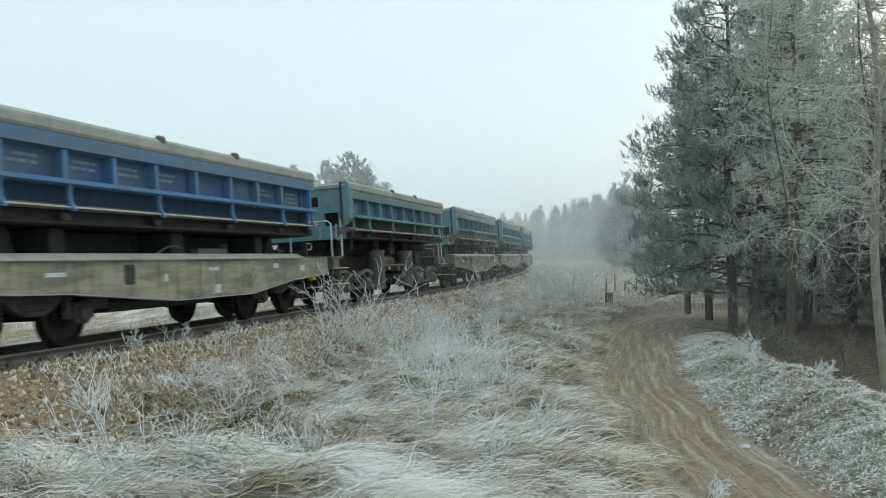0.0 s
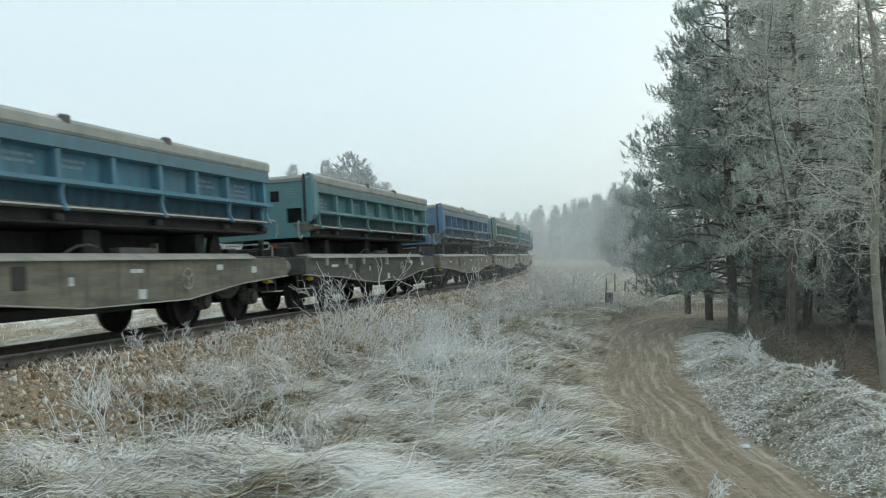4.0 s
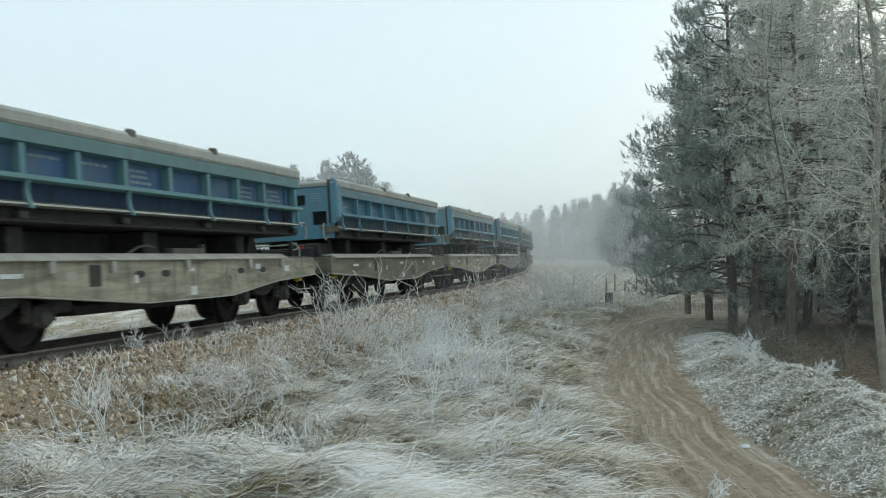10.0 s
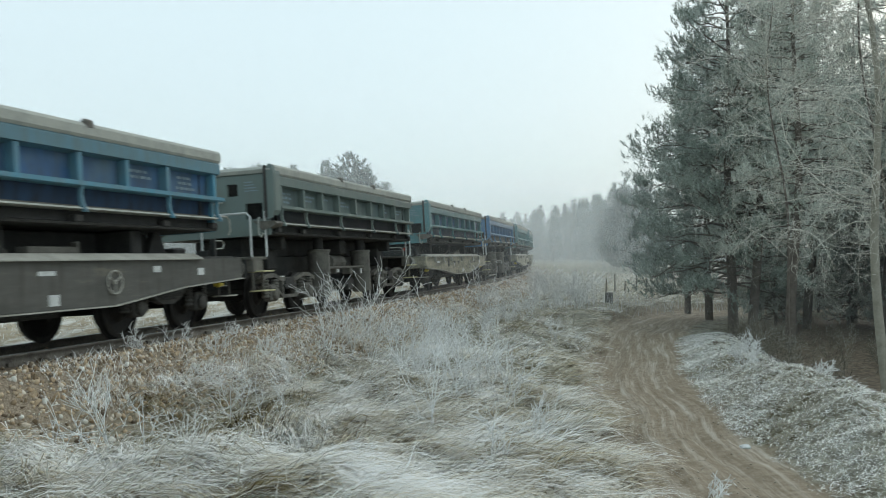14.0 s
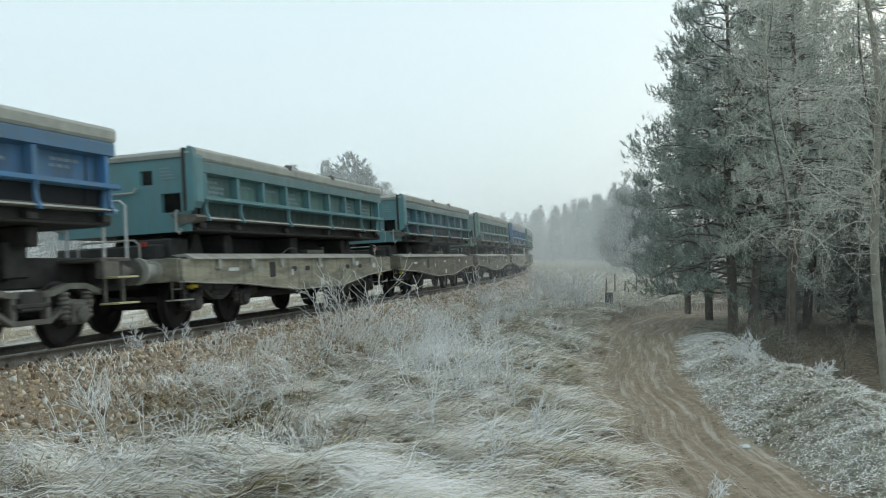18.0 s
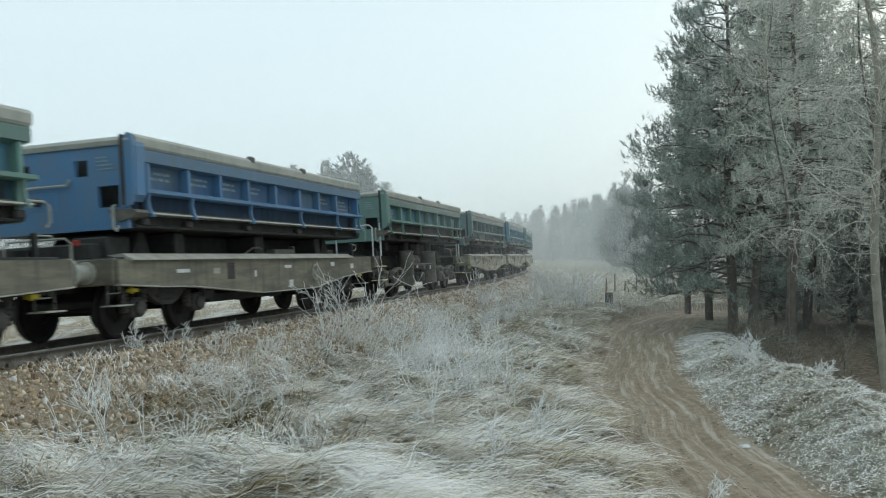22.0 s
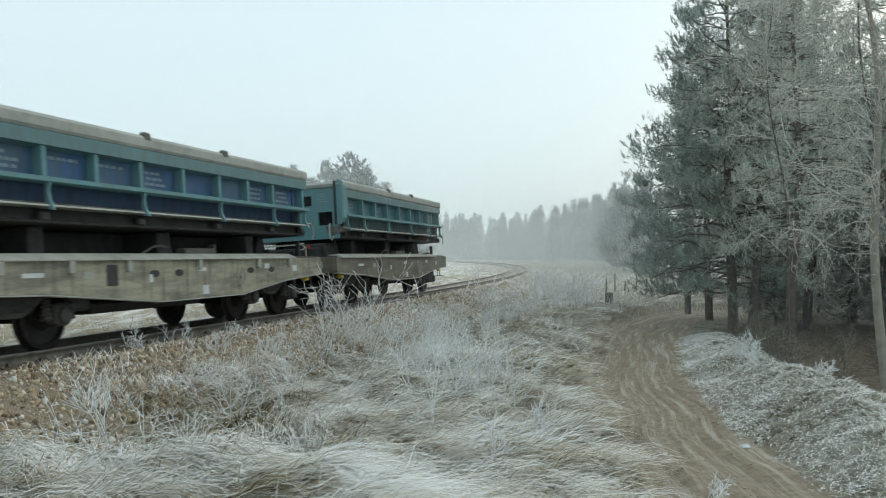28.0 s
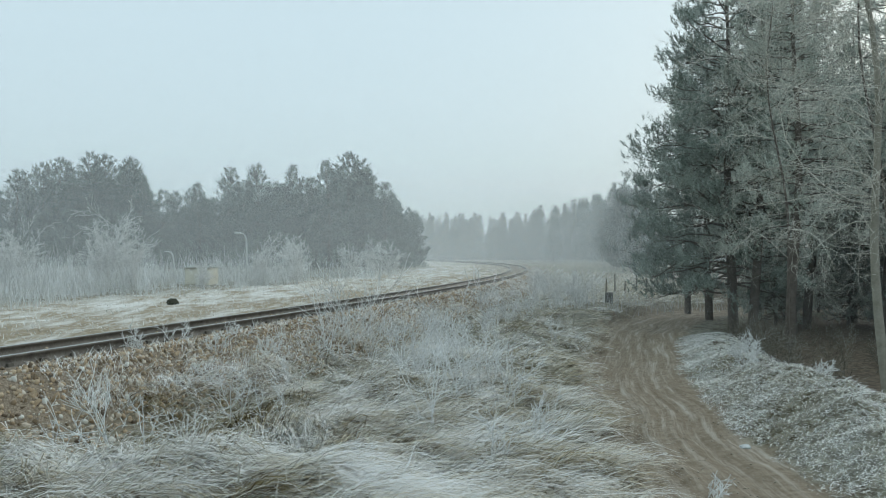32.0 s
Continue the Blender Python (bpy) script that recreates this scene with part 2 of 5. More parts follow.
def lane(x, y):
    """Distance to the right of the lane's middle, square to it, and the lane's half width."""
    bend = np.interp(y + 0.8, PATH_Y, PATH_X) - np.interp(y - 0.8, PATH_Y, PATH_X)
    return (x - np.interp(y, PATH_Y, PATH_X)) / np.sqrt(1 + (bend / 1.6) ** 2), np.interp(y, LANE_Y, LANE_W)


def wood_share(x, y):
    """One inside the wood, nought outside."""
    d, _ = lane(x, y)
    edge = 0.25 * wobble(x, y, 0.4, 1.0)
    return np.maximum(smooth(2.7, 3.2, d + edge) * (1 - smooth(44, 47, y)), smooth(0, 2, x - 12.5 - 0.16 * (y - 42)) * smooth(42, 46, y) * (1 - smooth(90, 110, y)))


def wobble(x, y, scale, seed=0.0):
    """Cheap smooth unevenness, about -1 to 1."""
    x, y = x / scale + seed, y / scale - seed * 1.7
    return (np.sin(x * 2.1 + 1.3 * np.sin(y * 1.7 + seed)) + np.sin(y * 2.4 + 1.1 * np.sin(x * 1.9 - seed)) + np.sin((x + y) * 1.3 + 2.0 * np.sin((x - y) * 0.9))) / 3


def ground_z(x, y):
    x, y = np.asarray(x, float), np.asarray(y, float)
    l, s = lateral(x, y)
    far = smooth(55, 110, np.hypot(x, y))
    pz = np.interp(y, PATH_Y, PATH_Z)
    d, w = lane(x, y)
    lump = np.abs(wobble(x, y, 0.62, 3.1))
    mid = -0.64 - 0.008 * np.clip(y, 0, 50) + 0.10 * wobble(x, y, 1.6) + 0.20 * lump ** 0.7 - 0.08 + 0.035 * wobble(x, y, 0.22, 8.0) - 0.13 * smooth(-3.0, -1.0, d)
    yc = y - 6.9 - 0.12 * np.sin(x * 2.2) + 0.9 * smooth(-1.8, 0.2, x)
    mound = 0.46 * np.exp(-(yc / np.where(yc > 0, 0.55, 1.7)) ** 2) * (1 - smooth(-1.2, 0.9, x))
    hollow = 0.16 * np.exp(-((yc - 1.5) / 0.7) ** 2) * (1 - smooth(-1.6, 0.2, x))
    mid = mid + mound - hollow + 0.25 * smooth(6, 0, y)
    # the trodden lane, its ruts and the turf bank beyond it
    ragged = 0.10 * wobble(x, y, 0.45, 1.0) + 0.06 * wobble(x, y, 0.17, 4.0)
    on = 1 - smooth(w * 0.90, w * 1.22, np.abs(d) + ragged)
    sway = 0.14 * wobble(x * 0, y, 2.3, 1.0)
    q = d + sway
    rough = 0.5 + 0.5 * wobble(x, y, 0.3, 2.0)
    ruts = -0.05 * np.exp(-((q - 0.42) / 0.16) ** 2) - 0.05 * np.exp(-((q + 0.40) / 0.15) ** 2) + 0.06 * rough * np.exp(-((q + 0.66) / 0.07) ** 2) + 0.045 * rough * np.exp(-((q - 0.16) / 0.08) ** 2) + 0.03 * np.exp(-((q + 0.14) / 0.06) ** 2) + 0.016 * wobble(x, y, 0.13, 5.0) + 0.02 * wobble(x, y, 0.5, 7.0)
    notch = 1 - 0.8 * np.exp(-((y - 15.9 + 0.4 * (d - 2)) / 0.75) ** 2)
    clods = 1 + 0.17 * wobble(x, y, 0.5, 2.0) + 0.11 * wobble(x, y, 0.21, 6.0) + 0.06 * wobble(x, y, 0.1, 2.5)
    bank = smooth(w * 0.9, w * 0.9 + 1.25, d) * (1 - smooth(w + 1.5, w + 2.8, d)) * clods * notch * np.interp(y, (4, 9, 12, 14, 18, 22, 30), (0.45, 0.60, 0.66, 0.62, 0.50, 0.36, 0.08))
    wood = pz - 0.22 + 0.06 * wobble(x, y, 1.3, 9)
    right = wood + bank + 0.22 * (1 - smooth(1.0, 3.5, d))
    z = np.where(d > 0, mid + (right - mid) * smooth(0.2, 1.2, d), mid)
    z = z * (1 - on) + (pz + ruts) * on
    # the far plain
    z = z * (1 - far) + (-0.25 + 0.0 * x) * far
    # the bed of the track
    bed = -0.20 + np.clip(l, -1.9, 1.9) * CANT / 1.5 + 0.014 * wobble(x, y, 0.25, 3.0)
    slope = bed - 0.62 * (np.abs(l) - 1.75)
    left_field = -0.32 + 0.05 * wobble(x, y, 2.2, 4) + 0.03 * wobble(x, y, 0.6, 1.4)
    leftz = np.maximum(slope, left_field)
    dip = 0.32 * np.exp(-((s - 0.5) / 6.0) ** 2) * (1 - smooth(3.0, 3.9, l))
    rightz = np.maximum(np.where(l < 3.4, slope, -9.0), z - dip)
    return np.where(np.abs(l) < 1.75, bed, np.where(l < 0, leftz, rightz))


def gz(x, y):
    return float(ground_z(np.array([x]), np.array([y]))[0])


def spaced(*spans):
    out = []
    for a, b, n in spans:
        out.append(np.linspace(a, b, n, endpoint=False))
    return np.concatenate(out + [np.array([spans[-1][1]])])


def make_ground():
    xs = spaced((-1500, -200, 10), (-200, -40, 24), (-40, -12, 60), (-12, 1.2, 116), (1.2, 6.8, 128), (6.8, 10, 26), (10, 40, 70), (40, 200, 22), (200, 1500, 10))
    ys = spaced((-300, -20, 12), (-20, 4, 40), (4, 22, 170), (22, 60, 130), (60, 140, 60), (140, 400, 26), (400, 3500, 12))
    gx, gy = np.meshgrid(xs, ys)
    z = ground_z(gx.ravel(), gy.ravel())
    v = np.stack([gx.ravel(), gy.ravel(), z], 1)
    nx, ny = len(xs), len(ys)
    i = (np.arange(ny - 1)[:, None] * nx + np.arange(nx - 1)[None, :]).ravel()
    f = np.stack([i, i + 1, i + nx + 1, i + nx], 1)
    m, nt, b = mat("frosted ground")
    pos = coords(nt)
    att = nt.nodes.new("ShaderNodeAttribute")
    att.attribute_name = "cover"
    n1, n2, n3 = noise_node(nt, 0.9, 5, 0.6, pos), noise_node(nt, 7.0, 5, 0.65, pos), noise_node(nt, 45.0, 4, 0.7, pos)
    turf = mixc(nt, ramp(nt, n2, ((0.38, (0, 0, 0)), (0.62, (1, 1, 1)))), (0.085, 0.068, 0.038), (0.31, 0.285, 0.215))
    turf = mixc(nt, ramp(nt, n1, ((0.45, (0, 0, 0)), (0.75, (0.45, 0.45, 0.45)))), turf, (0.46, 0.46, 0.42))
    mud = mixc(nt, ramp(nt, n2, ((0.35, (0, 0, 0)), (0.7, (1, 1, 1)))), (0.20, 0.156, 0.108), (0.32, 0.26, 0.19))
    mud = mixc(nt, ramp(nt, n3, ((0.55, (0, 0, 0)), (0.72, (0.55, 0.55, 0.55)))), mud, (0.44, 0.41, 0.36))
    along = nt.nodes.new("ShaderNodeAttribute")
    along.attribute_name = "lane"
    run_l = nt.nodes.new("ShaderNodeMapping")
    run_l.inputs["Scale"].default_value = (5.0, 0.16, 1.0)
    nt.links.new(along.outputs["Vector"], run_l.inputs["Vector"])
    n5 = noise_node(nt, 1.5, 7, 0.72, run_l.outputs[0])
    mud = mixc(nt, ramp(nt, n5, ((0.50, (0, 0, 0)), (0.64, (0.8, 0.8, 0.8)))), mud, (0.48, 0.425, 0.355))
    mud = mixc(nt, ramp(nt, n5, ((0.32, (0.75, 0.75, 0.75)), (0.46, (0, 0, 0)))), mud, (0.15, 0.11, 0.072))
    floor = mixc(nt, ramp(nt, n2, ((0.4, (0, 0, 0)), (0.7, (1, 1, 1)))), (0.09, 0.07, 0.05), (0.22, 0.172, 0.125))
    gravel = mixc(nt, ramp(nt, n3, ((0.38, (0, 0, 0)), (0.62, (1, 1, 1)))), (0.13, 0.10, 0.068), (0.36, 0.29, 0.215))
    lay = nt.nodes.new("ShaderNodeMapping")
    lay.inputs["Rotation"].default_value = (0, 0, 0.1)
    lay.inputs["Scale"].default_value = (1.0, 0.22, 1.0)
    nt.links.new(pos, lay.inputs["Vector"])
    n4 = noise_node(nt, 1.3, 8, 0.72, lay.outputs[0])
    sand = mixc(nt, ramp(nt, n4, ((0.42, (0, 0, 0)), (0.58, (1, 1, 1)))), (0.33, 0.275, 0.19), (0.74, 0.73, 0.69))
    sand = mixc(nt, ramp(nt, n2, ((0.45, (0, 0, 0)), (0.62, (0.4, 0.4, 0.4)))), sand, (0.36, 0.30, 0.215))
    verge = mixc(nt, ramp(nt, n2, ((0.35, (0, 0, 0)), (0.65, (1, 1, 1)))), (0.21, 0.165, 0.105), (0.43, 0.36, 0.26))
    verge = mixc(nt, ramp(nt, n4, ((0.48, (0, 0, 0)), (0.60, (0.8, 0.8, 0.8)))), verge, (0.68, 0.66, 0.61))
    sep = nt.nodes.new("ShaderNodeSeparateColor")
    nt.links.new(att.outputs["Color"], sep.inputs[0])
    c = mixc(nt, sep.outputs[0], turf, mud)
    c = mixc(nt, sep.outputs[1], c, floor)
    c = mixc(nt, sep.outputs[2], c, gravel)
    c = mixc(nt, att.outputs["Alpha"], c, sand)
    sep2 = nt.nodes.new("ShaderNodeSeparateXYZ")
    nt.links.new(along.outputs["Vector"], sep2.inputs[0])
    c = mixc(nt, sep2.outputs[2], c, verge)
    nt.links.new(c, b.inputs["Base Color"])
    b.inputs["Roughness"].default_value = 0.92
    b.inputs["Specular IOR Level"].default_value = 0.15
    bump(nt, b, n3, 0.5, 0.02)
    ob = grid_mesh("ground", v, f, m)
    l, s = lateral(v[:, 0], v[:, 1])
    d, wid = lane(v[:, 0], v[:, 1])
    edge = 0.25 * wobble(v[:, 0], v[:, 1], 0.4, 1.0) + 0.12 * wobble(v[:, 0], v[:, 1], 0.15, 3.0)
    mudw = (1 - smooth(0.98, 1.28, np.abs(d) / wid + 0.6 * edge)) * (1 - smooth(45, 50, v[:, 1]))
    woodw = wood_share(v[:, 0], v[:, 1])
    gravw = 1 - smooth(2.3, 3.0, np.abs(l) + edge)
    sandw = smooth(-2.0, -2.6, l) * (1 - smooth(9, 14, -l))
    col = np.stack([mudw, woodw, gravw, sandw], 1).astype(np.float32)
    a = ob.data.color_attributes.new("cover", "FLOAT_COLOR", "POINT")
    a.data.foreach_set("color", col.ravel())
    verge = (1 - smooth(4.2, 5.6, -l + 2.5 * edge)) * smooth(0.3, 1.0, -l)
    a = ob.data.attributes.new("lane", "FLOAT_VECTOR", "POINT")
    a.data.foreach_set("vector", np.stack([d + 0.14 * wobble(v[:, 0] * 0, v[:, 1], 2.3, 1.0), v[:, 1], verge], 1).astype(np.float32).ravel())
    return tagged(ob, "frosted ground of grass, sandy lane and forest floor", "ground", kind="structure")


make_ground()


# ---- track ----
def make_track():
    bed = tagged(new("railway_track"), "single railway track on brown ballast", "railway track", kind="structure")
    prof = [(-0.065, -0.155), (0.065, -0.155), (0.065, -0.14), (0.010, -0.125), (0.010, -0.045), (0.036, -0.035), (0.036, -0.004), (0.030, 0.0), (-0.030, 0.0), (-0.036, -0.004), (-0.036, -0.035), (-0.010, -0.045), (-0.010, -0.125), (-0.065, -0.14)]
    ss = np.concatenate([np.arange(-330, -30, 6.0), np.arange(-30, 120, 1.0), np.arange(120, 329, 4.0)])
    n = len(prof)
    for off, zz in ((0.75, 0.0), (-0.75, -CANT)):
        v = np.zeros((len(ss), n, 3))
        for k, (a, z) in enumerate(prof):
            x, y, _ = track(ss, off + a)
            v[:, k, 0], v[:, k, 1], v[:, k, 2] = x, y, zz + z
        i = np.arange(len(ss) - 1)[:, None] * n
        k = np.arange(n)[None, :]
        f = np.stack([i + k, i + (k + 1) % n, i + n + (k + 1) % n, i + n + k], -1)
        ob = grid_mesh("rail", v.reshape(-1, 3), f.reshape(-1, 4), M_RAIL, bed, smooth=False)
        ob.data.materials.append(M_RAILTOP)
        mi = np.zeros((len(ss) - 1, n), dtype=np.int32)
        mi[:, 6:9] = 1
        ob.data.polygons.foreach_set("material_index", mi.ravel())
        ob["label"] = "brown steel rail with a worn head"
    bm = boxes((-1.28, 1.28, -0.12, 0.12, -0.30, -0.165), bev=0.012)
    sl = part("sleeper", bm, M_SLEEPER, bed)
    roll = math.degrees(math.atan(CANT / 1.5))
    first = True
    for i in range(300):
        s = -26 + i * 0.62
        x, y, th = track(s)
        ob = sl if first else sl.copy()
        if not first:
            scene.collection.objects.link(ob)
        first = False
        ob.matrix_basis = pose(float(x), float(y), -CANT / 2 + 0.008 * math.sin(i * 2.3), 0, -roll, -math.degrees(float(th)) + 0.8 * math.sin(i * 1.7))
    # the sleepers behind and far ahead, out of the near stretch
    far_s = np.concatenate([np.arange(-326, -26.3, 0.62), np.arange(160, 326, 0.62)])
    x, y, th = track(far_s)
    cube = np.array([(a, c, z) for z in (-0.30, -0.165) for a, c in ((-1.28, -0.12), (1.28, -0.12), (1.28, 0.12), (-1.28, 0.12))])
    v = np.zeros((len(far_s), 8, 3))
    v[:, :, 0] = x[:, None] + cube[None, :, 0] * np.cos(th)[:, None] + cube[None, :, 1] * np.sin(th)[:, None]
    v[:, :, 1] = y[:, None] - cube[None, :, 0] * np.sin(th)[:, None] + cube[None, :, 1] * np.cos(th)[:, None]
    v[:, :, 2] = cube[None, :, 2] - CANT / 2 + cube[None, :, 0] * CANT / 1.5
    sides = np.array([(4, 5, 6, 7), (0, 1, 5, 4), (1, 2, 6, 5), (2, 3, 7, 6), (3, 0, 4, 7), (3, 2, 1, 0)])
    f = (np.arange(len(far_s))[:, None, None] * 8 + sides[None]).reshape(-1, 4)
    tagged(grid_mesh("far_sleepers", v.reshape(-1, 3), f, M_SLEEPER, bed, smooth=False), "weathered sleepers farther along the line", kind="stuff")
    bmc = boxes((0.66, 0.71, -0.05, 0.05, -0.16, -0.10), (0.79, 0.84, -0.05, 0.05, -0.16, -0.10), (0.64, 0.86, -0.09, 0.09, -0.168, -0.152), bev=0.006)
    clip = part("rail_clip", bmc, M_RAIL, bed)
    for i in range(130):
        s = -26 + i * 0.62
        x, y, th = track(s)
        ob = clip if i == 0 else clip.copy()
        if i:
            scene.collection.objects.link(ob)
        ob.matrix_basis = pose(float(x), float(y), -CANT / 2, 0, -roll, -math.degrees(float(th)))


make_track()

# ---- wagons ----
PITCH, COUNT, HALF = 12.1, 24, 1.42
RUN = (157.8973, 157.544, -6.4967, -10.0165, -2.745, 0.3544)


def run(t):
    """Metres the train has gone at t seconds."""
    a = t / 16 - 1
    return sum(c * a ** k for k, c in enumerate(RUN))


UP_RIBS = (-4.55, -3.36, -2.28, -1.2, 0.0, 1.2, 2.28, 3.36, 4.82)
LOW_RIBS = (-4.6, -3.32, -1.18, 1.18, 3.34, 4.84)
WRITING = random.Random(4)


def side_panel_writing(parent):
    """Faded lines of lettering that cannot be read, as broken bars."""
    for c in (-3.95, -2.8, -1.75, -0.6, 2.8, 4.1):
        bm = bmesh.new()
        for r in range(WRITING.choice((1, 2, 2, 3))):
            z = 2.60 - 0.09 * r
            a = c - WRITING.uniform(0.2, 0.36)
            while a < c + WRITING.uniform(0.05, 0.3):
                w = WRITING.uniform(0.05, 0.14)
                box(bm, HALF - 0.133, HALF - 0.129, a, a + w, z - 0.022, z + 0.022)
                a += w + WRITING.uniform(0.02, 0.06)
        tagged(part("lettering", bm, M_FADED, parent, "faded pale lettering"), kind="stuff")


def sill_paint(name):
    """Weathered underframe paint in the object's own tone: long dark smears, dusty bands, rust flecks."""
    m, nt, b = mat(name)
    info = nt.nodes.new("ShaderNodeObjectInfo")
    v = coords(nt)
    mp = nt.nodes.new("ShaderNodeMapping")
    mp.inputs["Scale"].default_value = (1.0, 0.45, 2.6)
    nt.links.new(v, mp.inputs["Vector"])
    band = noise_node(nt, 1.7, 6, 0.68, mp.outputs[0])
    run_m = nt.nodes.new("ShaderNodeMapping")
    run_m.inputs["Scale"].default_value = (1.0, 5.0, 0.5)
    nt.links.new(v, run_m.inputs["Vector"])
    drips = noise_node(nt, 1.6, 5, 0.65, run_m.outputs[0])
    fine = noise_node(nt, 30.0, 4, 0.7, v)
    c = mixc(nt, ramp(nt, band, ((0.42, (0, 0, 0)), (0.62, (0.6,) * 3))), info.outputs["Color"], (0.07, 0.07, 0.062))
    c = mixc(nt, ramp(nt, band, ((0.30, (0.35,) * 3), (0.44, (0, 0, 0)))), c, (0.30, 0.265, 0.18))
    c = mixc(nt, ramp(nt, drips, ((0.50, (0, 0, 0)), (0.70, (0.55,) * 3))), c, (0.05, 0.044, 0.036))
    c = mixc(nt, ramp(nt, fine, ((0.62, (0, 0, 0)), (0.74, (0.6,) * 3))), c, (0.10, 0.055, 0.03))
    nt.links.new(c, b.inputs["Base Color"])
    b.inputs["Roughness"].default_value = 0.75
    bump(nt, b, fine, 0.2, 0.004)
    return m


M_SILL = sill_paint("underframe paint")


def make_body(wagon):
    """The tipping trough: rim, side boards with ribs, end walls with openings, floor and inner load space."""
    L, e = 5.0, HALF
    # side boards, both sides, as an upper band and a recessed web
    for sgn in (1, -1):
        bm = bmesh.new()
        def fl(pts):
            return [(sgn * a, b) for a, b in pts]
        extrude(bm, fl([(e - 0.02, 2.98), (e + 0.03, 2.90), (e + 0.03, 2.73), (e - 0.14, 2.70), (e - 0.17, 2.72), (e - 0.12, 2.98)]), "y", -L + 0.16, L)
        part("top_band", bm, M_BAND, wagon, "dull weathered upper band")
    for sgn in (-1, 1):
        bm = bmesh.new()
        extrude(bm, [(sgn * a, b) for a, b in ((e - 0.135, 2.71), (e - 0.135, 2.27), (e - 0.18, 2.27), (e - 0.18, 2.71))], "y", -L + 0.2, L - 0.02)
        web = part("side_board", bm, M_PAINT2, wagon)
    side_panel_writing(web)
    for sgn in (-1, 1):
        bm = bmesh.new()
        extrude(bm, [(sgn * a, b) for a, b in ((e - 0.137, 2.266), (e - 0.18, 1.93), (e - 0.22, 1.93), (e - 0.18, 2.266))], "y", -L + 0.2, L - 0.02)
        part("lower_board", bm, M_LOWBOARD, wagon, "dark lower side board")
    bm = bmesh.new()
    for sgn in (1, -1):
        pts = [(sgn * (e + a), z) for a, z in ((-0.12, 2.96), (-0.12, 3.06), (-0.06, 3.13), (0.02, 3.14), (0.055, 3.09), (0.05, 2.97), (0.02, 2.93))]
        extrude(bm, pts, "y", -L + 0.1, L + 0.01)
    extrude(bm, [(-L + 0.0, 2.98), (-L - 0.03, 3.05), (-L + 0.03, 3.11), (-L + 0.11, 3.11), (-L + 0.13, 2.98)], "x", -e, e)
    extrude(bm, [(L - 0.13, 2.96), (L - 0.11, 3.03), (L - 0.02, 3.05), (L + 0.02, 3.0), (L, 2.96)], "x", -e, e)
    part("rim", bm, M_CAP, wagon, "dusty grey rim")
    for y in UP_RIBS:
        for a, c in ((e - 0.15, e + 0.015), (-e - 0.015, -e + 0.15)):
            part("upper_rib", boxes((a, c, y - 0.045, y + 0.045, 2.30, 2.72), bev=0.008), M_PAINT, wagon)
    for sgn in (1, -1):
        bm = bmesh.new()
        extrude(bm, [(sgn * (e + a), z) for a, z in ((-0.16, 2.31), (0.07, 2.31), (0.07, 2.25), (0.03, 2.235), (-0.16, 2.235))], "y", -L + 0.32, L + 0.05)
        part("middle_rail", bm, M_PAINT, wagon)
        bm = bmesh.new()
        extrude(bm, [(sgn * (e + a), z) for a, z in ((-0.22, 1.955), (0.05, 1.945), (0.06, 1.92), (-0.22, 1.915))], "y", -L + 0.4, L - 0.03)
        part("lower_flange", bm, M_CAP, wagon, "dusty pale lower flange")
    for y in LOW_RIBS:
        for sgn in (1, -1):
            bm = bmesh.new()
            extrude(bm, [(sgn * (e + a), z) for a, z in ((0.0, 2.25), (0.06, 2.25), (0.035, 2.12), (0.055, 2.0), (0.11, 1.90), (0.11, 1.87), (0.04, 1.88), (0.0, 1.95), (-0.015, 2.1))], "y", y - 0.022, y + 0.022)
            part("hinge_bracket", bm, M_PAINT, wagon)
            x0, x1 = sorted((sgn * (e - 0.14), sgn * (e - 0.02)))
            part("hinge_pin", boxes((x0, x1, y - 0.09, y + 0.09, 1.74, 1.86), bev=0.02), M_DARK, wagon)
    # floor frame with raked lower edges
    bm = bmesh.new()
    extrude(bm, [(-e + 0.2, 1.93), (e - 0.2, 1.93), (e - 0.14, 1.77), (e - 0.03, 1.74), (e - 0.05, 1.71), (-e + 0.05, 1.71), (-e + 0.03, 1.74), (-e + 0.14, 1.77)], "y", -L + 0.16, L - 0.1)
    part("floor_frame", bm, M_DARK, wagon)
    part("load_floor", boxes((-e + 0.12, e - 0.12, -L + 0.2, L - 0.2, 1.935, 1.99)), M_IRON, wagon)


